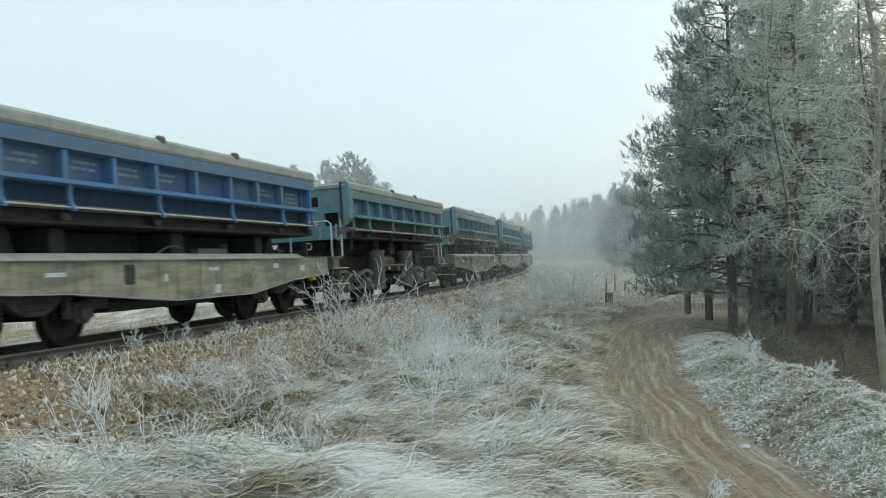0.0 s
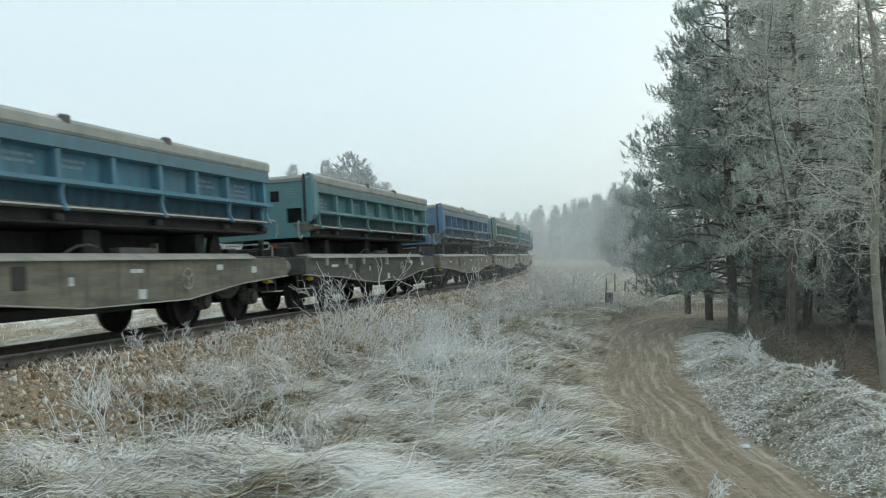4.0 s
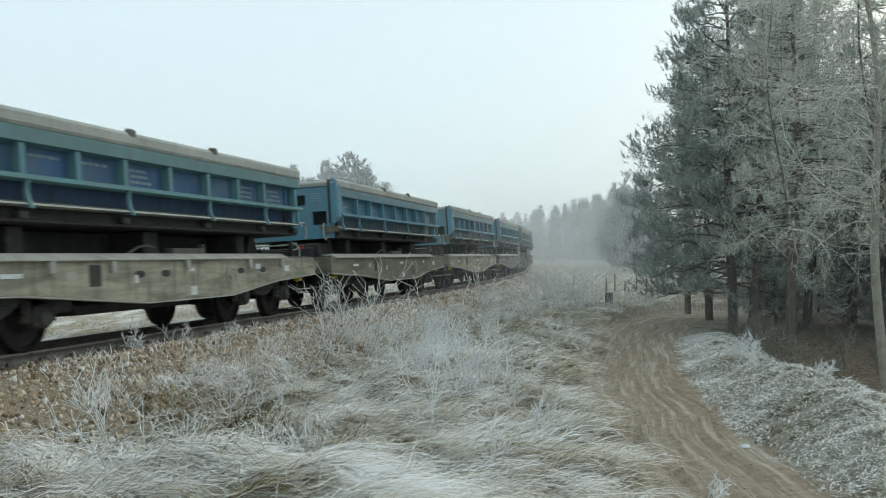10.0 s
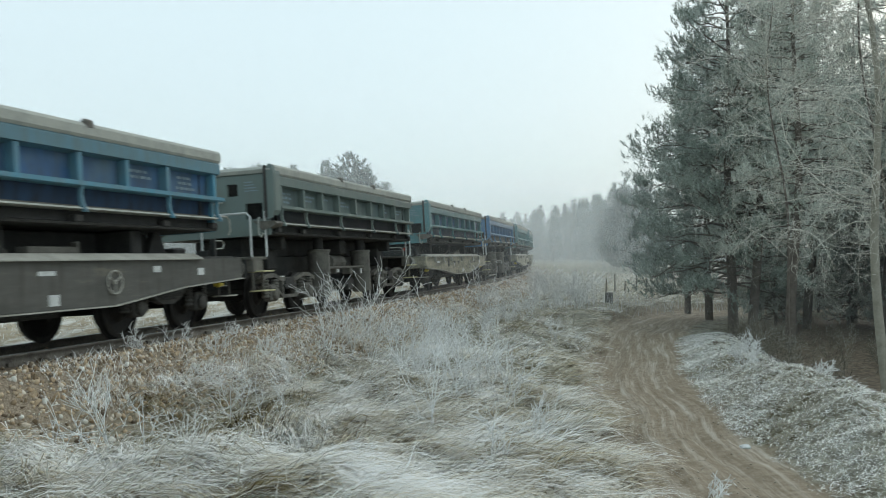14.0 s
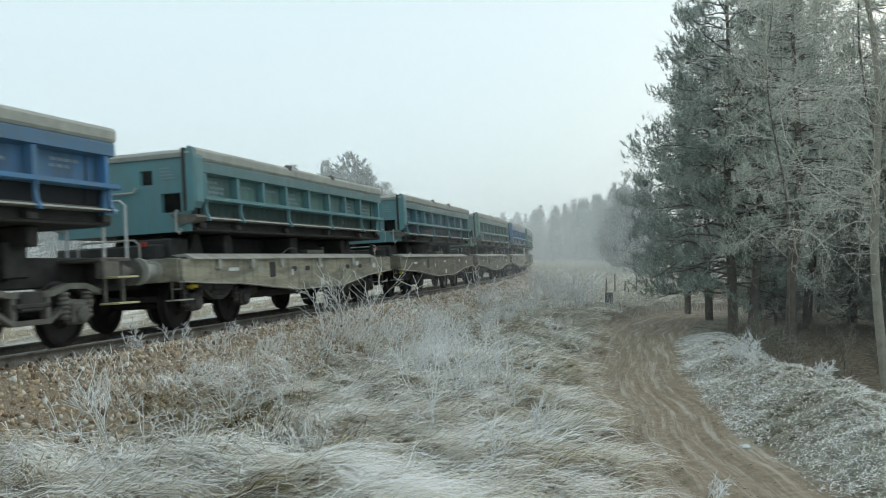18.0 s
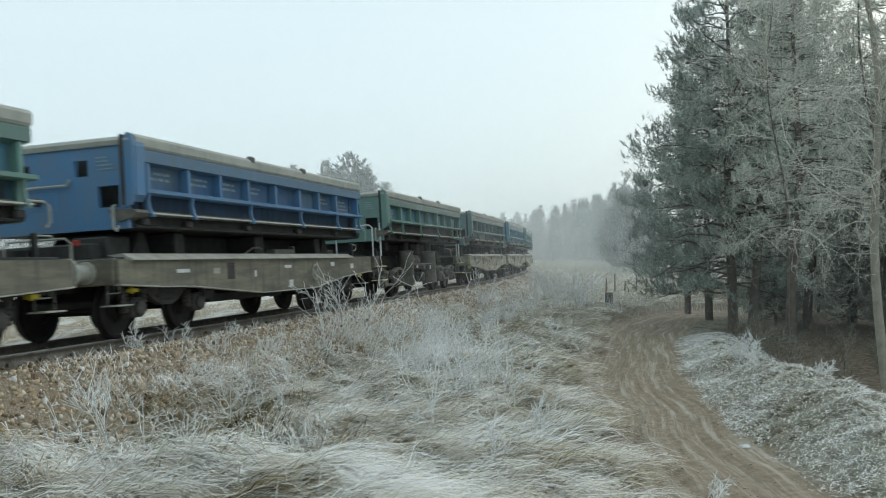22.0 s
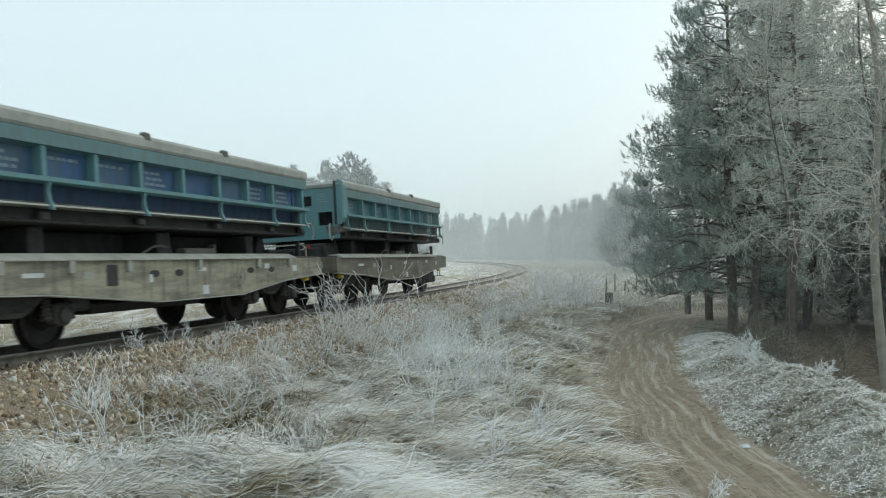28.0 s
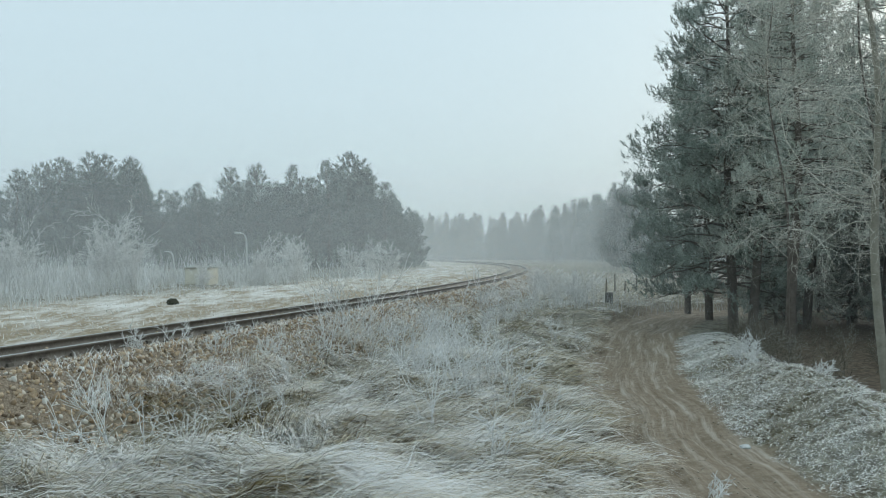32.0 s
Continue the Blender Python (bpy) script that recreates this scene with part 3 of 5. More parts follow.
def end_wall(wagon, y0, y1, face):
    """An end wall of the trough with two openings cut through it."""
    bm = bmesh.new()
    e = HALF - 0.1
    xs = (-e, -0.66, -0.42, 0.40, 0.64, 0.80, 1.17, e)
    zs = (1.70, 2.04, 2.37, 2.54, 2.79, 2.99)
    for i in range(len(xs) - 1):
        for j in range(len(zs) - 1):
            if (i == 3 and j == 3) or (i == 5 and j == 1) or (i == 1 and j == 3):
                continue
            box(bm, xs[i], xs[i + 1], y0, y1, zs[j], zs[j + 1])
    bmesh.ops.remove_doubles(bm, verts=bm.verts, dist=0.0005)
    dup = {}
    for f in bm.faces:
        dup.setdefault(tuple(round(c, 4) for c in f.calc_center_median()), []).append(f)
    bmesh.ops.delete(bm, geom=[f for g in dup.values() if len(g) > 1 for f in g], context="FACES")
    bmesh.ops.recalc_face_normals(bm, faces=bm.faces)
    w = part("end_wall", bm, M_PAINT, wagon)
    part("end_hatch", boxes((-0.62, 0.05, min(face, face * 1), face + 0.03 if face < 0 else face, 2.04, 2.34), bev=0.01), M_PAINT, w)
    for k in range(4):
        part("lettering", boxes((0.80, 1.1 - 0.04 * k, face - 0.004, face + 0.002, 2.62 + 0.06 * k, 2.64 + 0.06 * k)), M_FADED, w, "faded pale lettering")
    part("inner_plate", boxes((-e + 0.02, e - 0.02, y1 + 0.32 if face < 0 else y0 - 0.34, y1 + 0.34 if face < 0 else y0 - 0.32, 1.95, 2.97)), M_DARK, wagon)
    return w


def end_pieces(wagon):
    e = HALF
    end_wall(wagon, -4.96, -4.88, -4.965)
    end_wall(wagon, 4.86, 4.94, 4.94)
    bm = bmesh.new()
    tube(bm, [(-0.72, -4.97, 2.40), (-0.72, -5.03, 2.42), (0.30, -5.03, 2.42), (0.36, -5.02, 2.50)], 0.022, 6)
    part("end_handrail", bm, M_CAP, wagon, "pale handrail across the end wall")
    bm = bmesh.new()
    tube(bm, [(1.12, -4.99, 2.06), (1.12, -5.06, 2.04), (1.12, -5.06, 1.72), (1.17, -5.06, 1.66), (1.21, -5.06, 1.74)], 0.022, 6)
    part("corner_grab", bm, M_CAP, wagon, "pale hooked grab iron")
    part("hatch_latch", boxes((-0.34, -0.22, -5.03, -4.97, 2.14, 2.26), bev=0.02), M_DARK, wagon)
    # curved corner shields at the leading end
    for sgn in (1, -1):
        bm = bmesh.new()
        extrude(bm, [(sgn * (e - 0.12), 2.02), (sgn * (e - 0.10), 3.08), (sgn * (e - 0.03), 3.16), (sgn * (e + 0.03), 3.13), (sgn * (e + 0.06), 2.95), (sgn * (e + 0.04), 2.2), (sgn * (e + 0.0), 2.05)], "y", -5.02, -4.96)
        extrude(bm, [(sgn * (e - 0.02), 2.1), (sgn * (e + 0.055), 2.2), (sgn * (e + 0.065), 2.95), (sgn * (e + 0.03), 3.12), (sgn * (e - 0.02), 3.11)], "y", -4.96, -4.70)
        part("corner_shield", bm, M_PAINT, wagon)
        part("corner_strap", boxes((min(sgn * (e - 0.16), sgn * (e - 0.10)), max(sgn * (e - 0.16), sgn * (e - 0.10)), -5.05, -4.97, 2.05, 3.13), bev=0.015), M_DARK, wagon)
        bm = bmesh.new()
        extrude(bm, [(sgn * (e - 0.45), 2.0), (sgn * (e + 0.02), 1.98), (sgn * (e + 0.07), 1.93), (sgn * (e - 0.02), 1.86), (sgn * (e - 0.25), 1.80)], "y", -5.0, -4.62)
        part("corner_hinge", bm, M_IRON, wagon)
    for y in (-1.05, 1.4):
        for sgn in (1, -1):
            part("rim_hook", boxes((sgn * e - 0.05, sgn * e + 0.06, y - 0.1, y + 0.1, 3.05, 3.20), bev=0.03), M_IRON, wagon)


def underparts(wagon):
    """Tipping gear between trough and frame."""
    part("tipping_beam", boxes((-0.35, 0.35, -4.3, 4.3, 1.3, 1.70), bev=0.02), M_DARK, wagon)
    for y, half in ((-3.05, 0.15), (0.0, 0.2), (3.05, 0.15)):
        part("cross_beam", boxes((-1.0, 1.0, y - half, y + half, 1.305, 1.695), bev=0.02), M_DARK, wagon)
    for y in (-3.9, 3.9):
        for sgn in (1, -1):
            bm = bmesh.new()
            extrude(bm, [(y - 0.28, 1.28), (y + 0.28, 1.28), (y + 0.08, 1.70), (y - 0.08, 1.70)], "x", sgn * 0.75 - 0.06, sgn * 0.75 + 0.06)
            part("tipping_bracket", bm, M_DARK, wagon)
    bm = bmesh.new()
    tube(bm, [(0.95, -0.6, 1.32), (1.0, -0.35, 1.44), (1.0, -0.1, 1.46), (0.98, 0.15, 1.42), (0.95, 0.3, 1.32)], 0.022, 6)
    part("air_hose", bm, M_IRON, wagon)
    part("valve_box", boxes((0.9, 1.1, 0.5, 1.5, 1.32, 1.42), (0.92, 1.05, 1.55, 1.62, 1.3, 1.5), bev=0.015), M_IRON, wagon)


def buffers(wagon, y, way, material=None):
    for x in (0.875, -0.875):
        bm = bmesh.new()
        lathe(bm, [(0.17, 0), (0.17, way * 0.04), (0.125, way * 0.06), (0.115, way * 0.26), (0.085, way * 0.27), (0.085, way * 0.42), (0.225, way * 0.43), (0.22, way * 0.46)], "y", (x, y, 1.04), 18)
        part("buffer", bm, material or M_LIP, wagon, "dusty round buffer")


def wheelset(wagon, y):
    """Two wheels on an axle, turning about the axle."""
    bm = bmesh.new()
    for sgn in (1, -1):
        prof = [(0.05, 0.50), (0.16, 0.62), (0.20, 0.66), (0.36, 0.70), (0.40, 0.68), (0.49, 0.675), (0.49, 0.70), (0.462, 0.715), (0.456, 0.80), (0.40, 0.815), (0.38, 0.76), (0.20, 0.75), (0.14, 0.80), (0.07, 0.82)]
        lathe(bm, [(r, sgn * h) for r, h in prof], "x", (0, 0, 0), 28)
    lathe(bm, [(0.08, -0.82), (0.08, 0.82)], "x", (0, 0, 0), 10)
    ob = part("wheelset", bm, M_WHEEL, wagon, "dark steel wheels on an axle")
    ob.location = (0, y, 0.46)
    return ob


def bogie(wagon, y, pressed=False):
    """Side frames with axle boxes, coil springs and a bolster."""
    # bogies below deep sills take the iron with shade in its tone
    iron = M_IRON if pressed else M_SHADEIRON
    b = part("bogie", boxes((-1.1, 1.1, y - 0.22, y + 0.22, 0.55, 0.82), (-0.6, 0.6, y - 1.2, y - 1.12, 0.5, 0.62), (-0.6, 0.6, y + 1.12, y + 1.2, 0.5, 0.62), bev=0.02), M_DARK, wagon)
    for sgn in (1, -1):
        x0, x1 = sgn * 0.96, sgn * 1.08
        a, c = min(x0, x1), max(x0, x1)
        bm = bmesh.new()
        pts = [(y - 1.45, 0.86), (y - 1.05, 0.98), (y - 0.75, 0.98), (y - 0.45, 0.90), (y + 0.45, 0.90), (y + 0.75, 0.98), (y + 1.05, 0.98), (y + 1.45, 0.86), (y + 1.45, 0.76), (y + 1.05, 0.84), (y + 0.7, 0.80), (y + 0.35, 0.55), (y + 0.15, 0.48), (y - 0.15, 0.48), (y - 0.35, 0.55), (y - 0.7, 0.80), (y - 1.05, 0.84), (y - 1.45, 0.76)]
        if pressed:
            arch = [(-1.42, 0.80), (-1.1, 0.90), (-0.75, 0.91), (-0.4, 0.82), (0.4, 0.82), (0.75, 0.91), (1.1, 0.90), (1.42, 0.80)]
            slung = [(-1.25, 0.66), (-0.75, 0.68), (-0.35, 0.44), (0.35, 0.44), (0.75, 0.68), (1.25, 0.66)]
            for line, th in ((arch, 0.085), (slung, 0.07)):
                for (y0, z0), (y1, z1) in zip(line[:-1], line[1:]):
                    extrude(bm, [(y + y0, z0), (y + y1, z1), (y + y1, z1 - th), (y + y0, z0 - th)], "x", a, c)
            for q in (-0.36, 0.28):
                extrude(bm, [(y + q, 0.40), (y + q + 0.08, 0.40), (y + q + 0.08, 0.80), (y + q, 0.80)], "x", a + 0.01, c - 0.01)
        else:
            extrude(bm, pts, "x", a, c)
        part("side_frame", bm, iron, b)
        part("bolster_spring_plate", boxes((a - 0.02, c + 0.03 if sgn > 0 else c + 0.02, y - 0.32, y + 0.32, 0.60, 0.66), bev=0.01), M_DARK, b)
        for d in (-0.9, 0.9):
            bm = boxes((a - 0.02, c + 0.06 if sgn > 0 else c + 0.02, y + d - 0.15, y + d + 0.15, 0.32, 0.64), bev=0.035)
            lathe(bm, [(0.12, 0), (0.12, sgn * 0.07), (0.08, sgn * 0.09)], "x", (sgn * 1.12, y + d, 0.46), 12)
            part("axle_box", bm, iron, b)
            for q in (-0.24, 0.24):
                bm = bmesh.new()
                pr = []
                for k in range(13):
                    pr.append((0.085 if k % 2 else 0.062, 0.40 + 0.032 * k))
                lathe(bm, pr, "z", (sgn * 1.04, y + d + q, 0), 12)
                part("coil_spring", bm, iron, b)


def steps_and_rails(wagon, tall=False):
    for y, w in ((-5.15, -1), (5.45, 1)):
        bm = bmesh.new()
        tube(bm, [(1.12, y - 0.12, 0.86), (1.12, y - 0.12, 0.72), (1.12, y + 0.16, 0.72), (1.12, y + 0.16, 0.86)], 0.014)
        part("hand_grip", bm, M_CAP, wagon)
        part("foot_step", boxes((1.0, 1.3, y + 0.05 - 0.2, y + 0.05 + 0.2, 0.52, 0.545), bev=0.006), M_LIP, wagon)
        for q in (-0.18, 0.2):
            bm = bmesh.new()
            tube(bm, [(1.15, y + q, 0.85), (1.15, y + q, 0.53)], 0.014)
            part("step_hanger", bm, M_IRON, wagon)
        part("brake_tap", boxes((1.18, 1.3, y * 0.94 - 0.08, y * 0.94 + 0.08, 0.72, 0.78), (1.2, 1.26, y * 0.94 - 0.02, y * 0.94 + 0.02, 0.70, 0.86), bev=0.008), M_YELLOW, wagon)
    bm = bmesh.new()
    tube(bm, [(0.6, -5.38, 1.22), (0.6, -5.38, 1.50), (0.5, -5.38, 1.58), (-0.5, -5.38, 1.58), (-0.6, -5.38, 1.50), (-0.6, -5.38, 1.22)], 0.02)
    part("end_railing", bm, M_LIP, wagon)


def make_flat_wagon(stakes=False):
    """A tipping wagon on a deep fish-bellied frame, some with stake pockets and dark plates for oval slots."""
    w = new("dump_wagon")
    make_body(w)
    end_pieces(w)
    underparts(w)
    e = 1.36
    for sgn in (1, -1):
        a, b = sgn * (e - 0.02), sgn * (e + 0.02)
        pts = [(-5.36, 1.22), (5.75, 1.22), (5.75, 0.86), (4.5, 0.80), (3.75, 0.76), (1.9, 0.555), (-0.75, 0.555), (-3.35, 0.77), (-4.3, 0.80), (-5.36, 0.86)]
        bm = bmesh.new()
        extrude(bm, pts, "x", min(a, b), max(a, b))
        sill = part("side_sill", bm, M_SILL, w)
        bm = bmesh.new()
        extrude(bm, [(sgn * (e - 0.35), 1.30), (sgn * (e - 0.1), 1.315), (sgn * (e + 0.085), 1.225), (sgn * (e + 0.085), 1.205), (sgn * (e - 0.02), 1.205)], "y", -5.08, 4.3)
        part("sill_lip", bm, M_LIP, w, "dusty sloping lip")
        bm = bmesh.new()
        fl = [(y, z - 0.006) for y, z in pts[2:]]
        for (y0, z0), (y1, z1) in zip(fl[:-1], fl[1:]):
            extrude(bm, [(y0, z0), (y0, z0 - 0.02), (y1, z1 - 0.02), (y1, z1)], "x", min(sgn * (e - 0.1), sgn * (e + 0.06)), max(sgn * (e - 0.1), sgn * (e + 0.06)))
        part("belly_flange", bm, M_LIP, sill)
        if sgn > 0:
            bm = bmesh.new()
            c = Vector((e + 0.055, 1.88, 0.885))
            ring = [c + Vector((0, 0.17 * math.cos(t), 0.17 * math.sin(t))) for t in (2 * math.pi * k / 20 for k in range(20))]
            tube(bm, ring, 0.013, 6, closed=True)
            for k in range(3):
                t = math.pi * (0.5 + 2 * k / 3) + math.pi
                tube(bm, [c, c + Vector((0, 0.17 * math.cos(t), 0.17 * math.sin(t)))], 0.011, 5)
            tube(bm, [c - Vector((0.06, 0, 0)), c + Vector((0.01, 0, 0))], 0.03, 8)
            part("brake_handwheel", bm, M_LIP, w, "pale spoked brake wheel")
            for k, (y, z, wy, wz) in enumerate(((0.62, 0.68, 0.10, 0.075), (-2.5, 1.0, 0.11, 0.05), (-1.0, 0.92, 0.04, 0.06), (3.0, 1.06, 0.1, 0.05), (0.5, 1.04, 0.16, 0.03), (4.3, 1.0, 0.1, 0.06), (-3.6, 1.02, 0.2, 0.03))):
                bm = boxes((e + 0.021, e + 0.026, y - wy, y + wy, z - wz, z + wz))
                part("stencil_plate", bm, M_WHITE if k != 1 else M_LIP, sill, "small pale stencil")
            for y in (-4.2, -2.9, -1.6, 0.4, 2.6, 4.0) if stakes else ():
                part("stake_pocket", boxes((e + 0.02, e + 0.09, y - 0.05, y + 0.05, 1.03, 1.20), bev=0.01), M_LIP, sill)
            # slots are not cut: dark ovals stand in for the shade inside them
            for y in (-0.9, -0.2, 2.3, 3.2) if stakes else ():
                bm = bmesh.new()
                oval = [(y + 0.13 * math.copysign(abs(math.cos(t)) ** 0.7, math.cos(t)), 0.99 + 0.055 * math.sin(t)) for t in (2 * math.pi * k / 14 for k in range(14))]
                extrude(bm, oval, "x", e + 0.0205, e + 0.024)
                part("oval_slot", bm, M_DARK, sill, "dark oval plate standing for a shaded slot")
            part("sill_pocket", boxes((e + 0.02, e + 0.035, -2.1, -1.85, 0.84, 1.14), bev=0.005), M_DARK, sill)
    part("deck", boxes((-1.3, 1.3, -5.3, 5.6, 1.16, 1.26), bev=0.01), M_DARK, w)
    part("centre_sill", boxes((-0.3, 0.3, -5.6, 5.6, 0.75, 1.16), (-1.3, 1.3, -0.4, 0.2, 0.62, 1.16), bev=0.01), M_DARK, w)
    for y0, y1 in ((-5.42, -5.30), (5.66, 5.78)):
        part("headstock", boxes((-1.33, 1.33, y0, y1, 0.84, 1.24), bev=0.015), M_SILL, w)
    buffers(w, -5.42, -1)
    buffers(w, 5.78, 1)
    steps_and_rails(w)
    for y0, y1 in ((-6.0, -5.7), (5.7, 6.0)):
        part("coupling_hook", boxes((-0.08, 0.08, y0, y1, 0.95, 1.1), bev=0.03), M_DARK, w)
    part("brake_gear", boxes((-0.7, 0.7, -1.6, 1.6, 0.42, 0.6), (0.9, 1.1, -2.6, -2.1, 0.5, 0.7), bev=0.04), M_DARK, w)
    for y in (-3.65, 3.75):
        bogie(w, y)
        wheelset(w, y - 0.92)
        wheelset(w, y + 0.92)
    bm = bmesh.new()
    tube(bm, [(1.40, 4.9, 1.98), (1.42, 5.2, 1.98), (1.42, 5.3, 1.93), (1.42, 5.32, 1.72), (1.42, 5.24, 1.64)], 0.018)
    part("grab_iron", bm, M_LIP, w, "pale bent grab iron")
    part("rear_post", boxes((0.82, 0.92, 5.6, 5.68, 1.24, 1.62), (0.6, 0.8, 5.55, 5.65, 1.24, 1.4), bev=0.015), M_DARK, w)
    bm = bmesh.new()
    tube(bm, [(0.87, 5.68, 1.42), (0.87, 5.98, 1.44), (0.87, 6.05, 1.52), (0.87, 5.98, 1.58), (0.87, 5.68, 1.58)], 0.014)
    part("tail_bracket", bm, M_CAP, w)
    part("lamp_plate", boxes((0.55, 0.67, -5.30, -5.26, 1.46, 1.55), bev=0.01), M_RED, w)
    part("gear_housing", boxes((-1.15, 0.85, -5.25, -4.9, 1.24, 1.50), (0.3, 0.95, -5.0, -4.4, 1.24, 1.60), bev=0.03), M_DARK, w)
    part("rear_housing", boxes((-1.0, 0.5, 4.9, 5.3, 1.24, 1.46), bev=0.03), M_DARK, w)
    return w


def make_open_wagon():
    """An older tipping wagon on a light frame with upright air cylinders."""
    w = new("dump_wagon")
    make_body(w)
    end_pieces(w)
    part("centre_sill", boxes((-0.45, 0.45, -5.6, 5.6, 0.85, 1.30), bev=0.02), M_DARK, w)
    for y0, y1 in ((-5.6, -5.46), (5.46, 5.6)):
        part("headstock", boxes((-1.05, 1.05, y0, y1, 0.85, 1.26), bev=0.02), M_DARK, w)
    for y0, y1 in ((-3.95, -3.5), (3.5, 3.95)):
        part("trough_support", boxes((-0.75, 0.75, y0, y1, 1.0, 1.5), (-1.05, 1.05, y0 + 0.12, y1 - 0.12, 1.42, 1.7), bev=0.02), M_DARK, w)
    part("tipping_beam", boxes((-0.35, 0.35, -4.3, 4.3, 1.3, 1.70), bev=0.02), M_DARK, w)
    part("cross_beam", boxes((-1.0, 1.0, -0.2, 0.2, 1.32, 1.695), bev=0.02), M_DARK, w)
    for y in (-1.62, 1.33):
        for x in (0.98, -0.98):
            bm = bmesh.new()
            lathe(bm, [(0.20, 0.30), (0.262, 0.32), (0.262, 0.84), (0.282, 0.85), (0.282, 0.87), (0.262, 0.88), (0.262, 1.36), (0.285, 1.37), (0.285, 1.42), (0.10, 1.44)], "z", (x, y, 0), 22)
            cyl = part("air_cylinder", bm, M_IRON, w, "dusty grey upright air cylinder")
            bm = bmesh.new()
            lathe(bm, [(0.12, 1.435), (0.12, 1.71)], "z", (x, y, 0), 14)
            part("piston_rod", bm, M_DARK, cyl)
    bm = bmesh.new()
    tube(bm, [(1.12, -1.5, 0.98), (1.12, 1.4, 0.98)], 0.03, 8)
    part("pipe", bm, M_IRON, w)
    bm = bmesh.new()
    lathe(bm, [(0.1, -0.5), (0.19, -0.44), (0.19, 0.44), (0.1, 0.5)], "y", (0.75, -0.1, 1.12), 18)
    part("air_tank", bm, M_IRON, w)
    part("valve_box", boxes((0.9, 1.14, -0.95, -0.7, 0.84, 0.96), (0.9, 1.14, 0.1, 0.3, 0.8, 0.95), (0.9, 1.16, 0.75, 0.9, 0.76, 0.94), bev=0.02), M_IRON, w)
    part("valve_handle", boxes((1.14, 1.17, -0.9, -0.78, 0.86, 0.94), (1.16, 1.18, 0.78, 0.88, 0.8, 0.93), bev=0.005), M_WHITE, w)
    part("brake_gear", boxes((-0.7, 0.9, 0.05, 1.05, 0.42, 0.62), (-1.0, 1.0, 0.2, 0.7, 0.38, 0.7), bev=0.04), M_DARK, w)
    for y, q in ((-5.25, -1), (5.25, 1)):
        part("platform", boxes((-1.15, 1.2, y - 0.35, y + 0.35, 1.2, 1.26), (1.05, 1.2, y - 0.3, y + 0.1, 0.95, 1.24), bev=0.01), M_IRON, w)
        bm = bmesh.new()
        yy = y + 0.3 * q
        tube(bm, [(1.18, yy, 1.24), (1.18, yy, 2.06), (1.10, yy, 2.13), (0.2, yy, 2.13), (0.1, yy, 2.06), (0.1, yy, 1.24)], 0.022, 8)
        part("platform_railing", bm, M_WHITE, w, "pale tubular railing")
        bm = bmesh.new()
        tube(bm, [(1.22, y - 0.3 * q, 1.26), (1.22, y - 0.3 * q, 2.2)], 0.026, 8)
        part("grab_pole", bm, M_WHITE, w, "pale grab pole")
        for z in (0.96, 0.57):
            part("foot_step", boxes((1.05, 1.38, y - 0.22, y + 0.28, z - 0.015, z + 0.015), bev=0.006), M_STEP, w, "dusty yellow foot step")
        for q in (-0.18, 0.24):
            part("step_hanger", boxes((1.1, 1.14, y + q - 0.02, y + q + 0.02, 0.56, 1.2)), M_IRON, w)
    buffers(w, -5.60, -1, M_IRON)
    buffers(w, 5.60, 1, M_IRON)
    for y0, y1 in ((-6.0, -5.7), (5.7, 6.0)):
        part("coupling_hook", boxes((-0.08, 0.08, y0, y1, 0.95, 1.1), bev=0.03), M_DARK, w)
    for y in (-3.6, 3.6):
        bogie(w, y, True)
        wheelset(w, y - 0.95)
        wheelset(w, y + 0.95)
    part("lamp_plate", boxes((-0.75, -0.5, -5.66, -5.6, 1.3, 1.44), bev=0.01), M_RED, w)
    return w


BLUE, TEAL, GREEN, GREY = (0.063, 0.21, 0.415), (0.105, 0.265, 0.29), (0.13, 0.26, 0.225), (0.155, 0.20, 0.18)
SEA, DEEP, SKY, NAVY, SLATE = (0.08, 0.25, 0.345), (0.04, 0.125, 0.275), (0.10, 0.29, 0.385), (0.065, 0.195, 0.385), (0.11, 0.205, 0.215)
# type, frame colour, panel colour, words
TRAIN = (
    ("f", BLUE, DEEP, "bright blue"), ("o", TEAL, NAVY, "teal and blue"), ("g", TEAL, SEA, "teal"), ("f", SEA, SEA, "blue-teal"),
    ("g", TEAL, TEAL, "teal"), ("f", BLUE, DEEP, "bright blue"), ("g", GREEN, DEEP, "green and blue"), ("f", TEAL, SEA, "teal"),
    ("g", TEAL, DEEP, "teal and blue"), ("f", SEA, SEA, "blue-teal"), ("f", SKY, SEA, "light blue"), ("f", SEA, DEEP, "blue-teal"),
    ("o", GREY, GREY, "grey-green"), ("g", TEAL, DEEP, "teal and blue"), ("o", BLUE, NAVY, "bright blue"), ("g", TEAL, GREEN, "green-teal"),
    ("f", TEAL, DEEP, "teal and blue"), ("g", GREEN, SEA, "green and blue"), ("f", NAVY, DEEP, "blue"), ("o", GREEN, SKY, "green-blue"),
    ("g", SLATE, DEEP, "slate-grey and blue"), ("g", SEA, SEA, "blue-teal"), ("g", TEAL, DEEP, "teal and blue"), ("f", TEAL, TEAL, "teal"))
SILL_TONES = {"l": (0.36, 0.335, 0.25), "m": (0.20, 0.185, 0.138), "d": (0.11, 0.106, 0.095)}
SILLS = "lmmmdmmmlmldmlmlmmmmlllm"
WAGONS = []


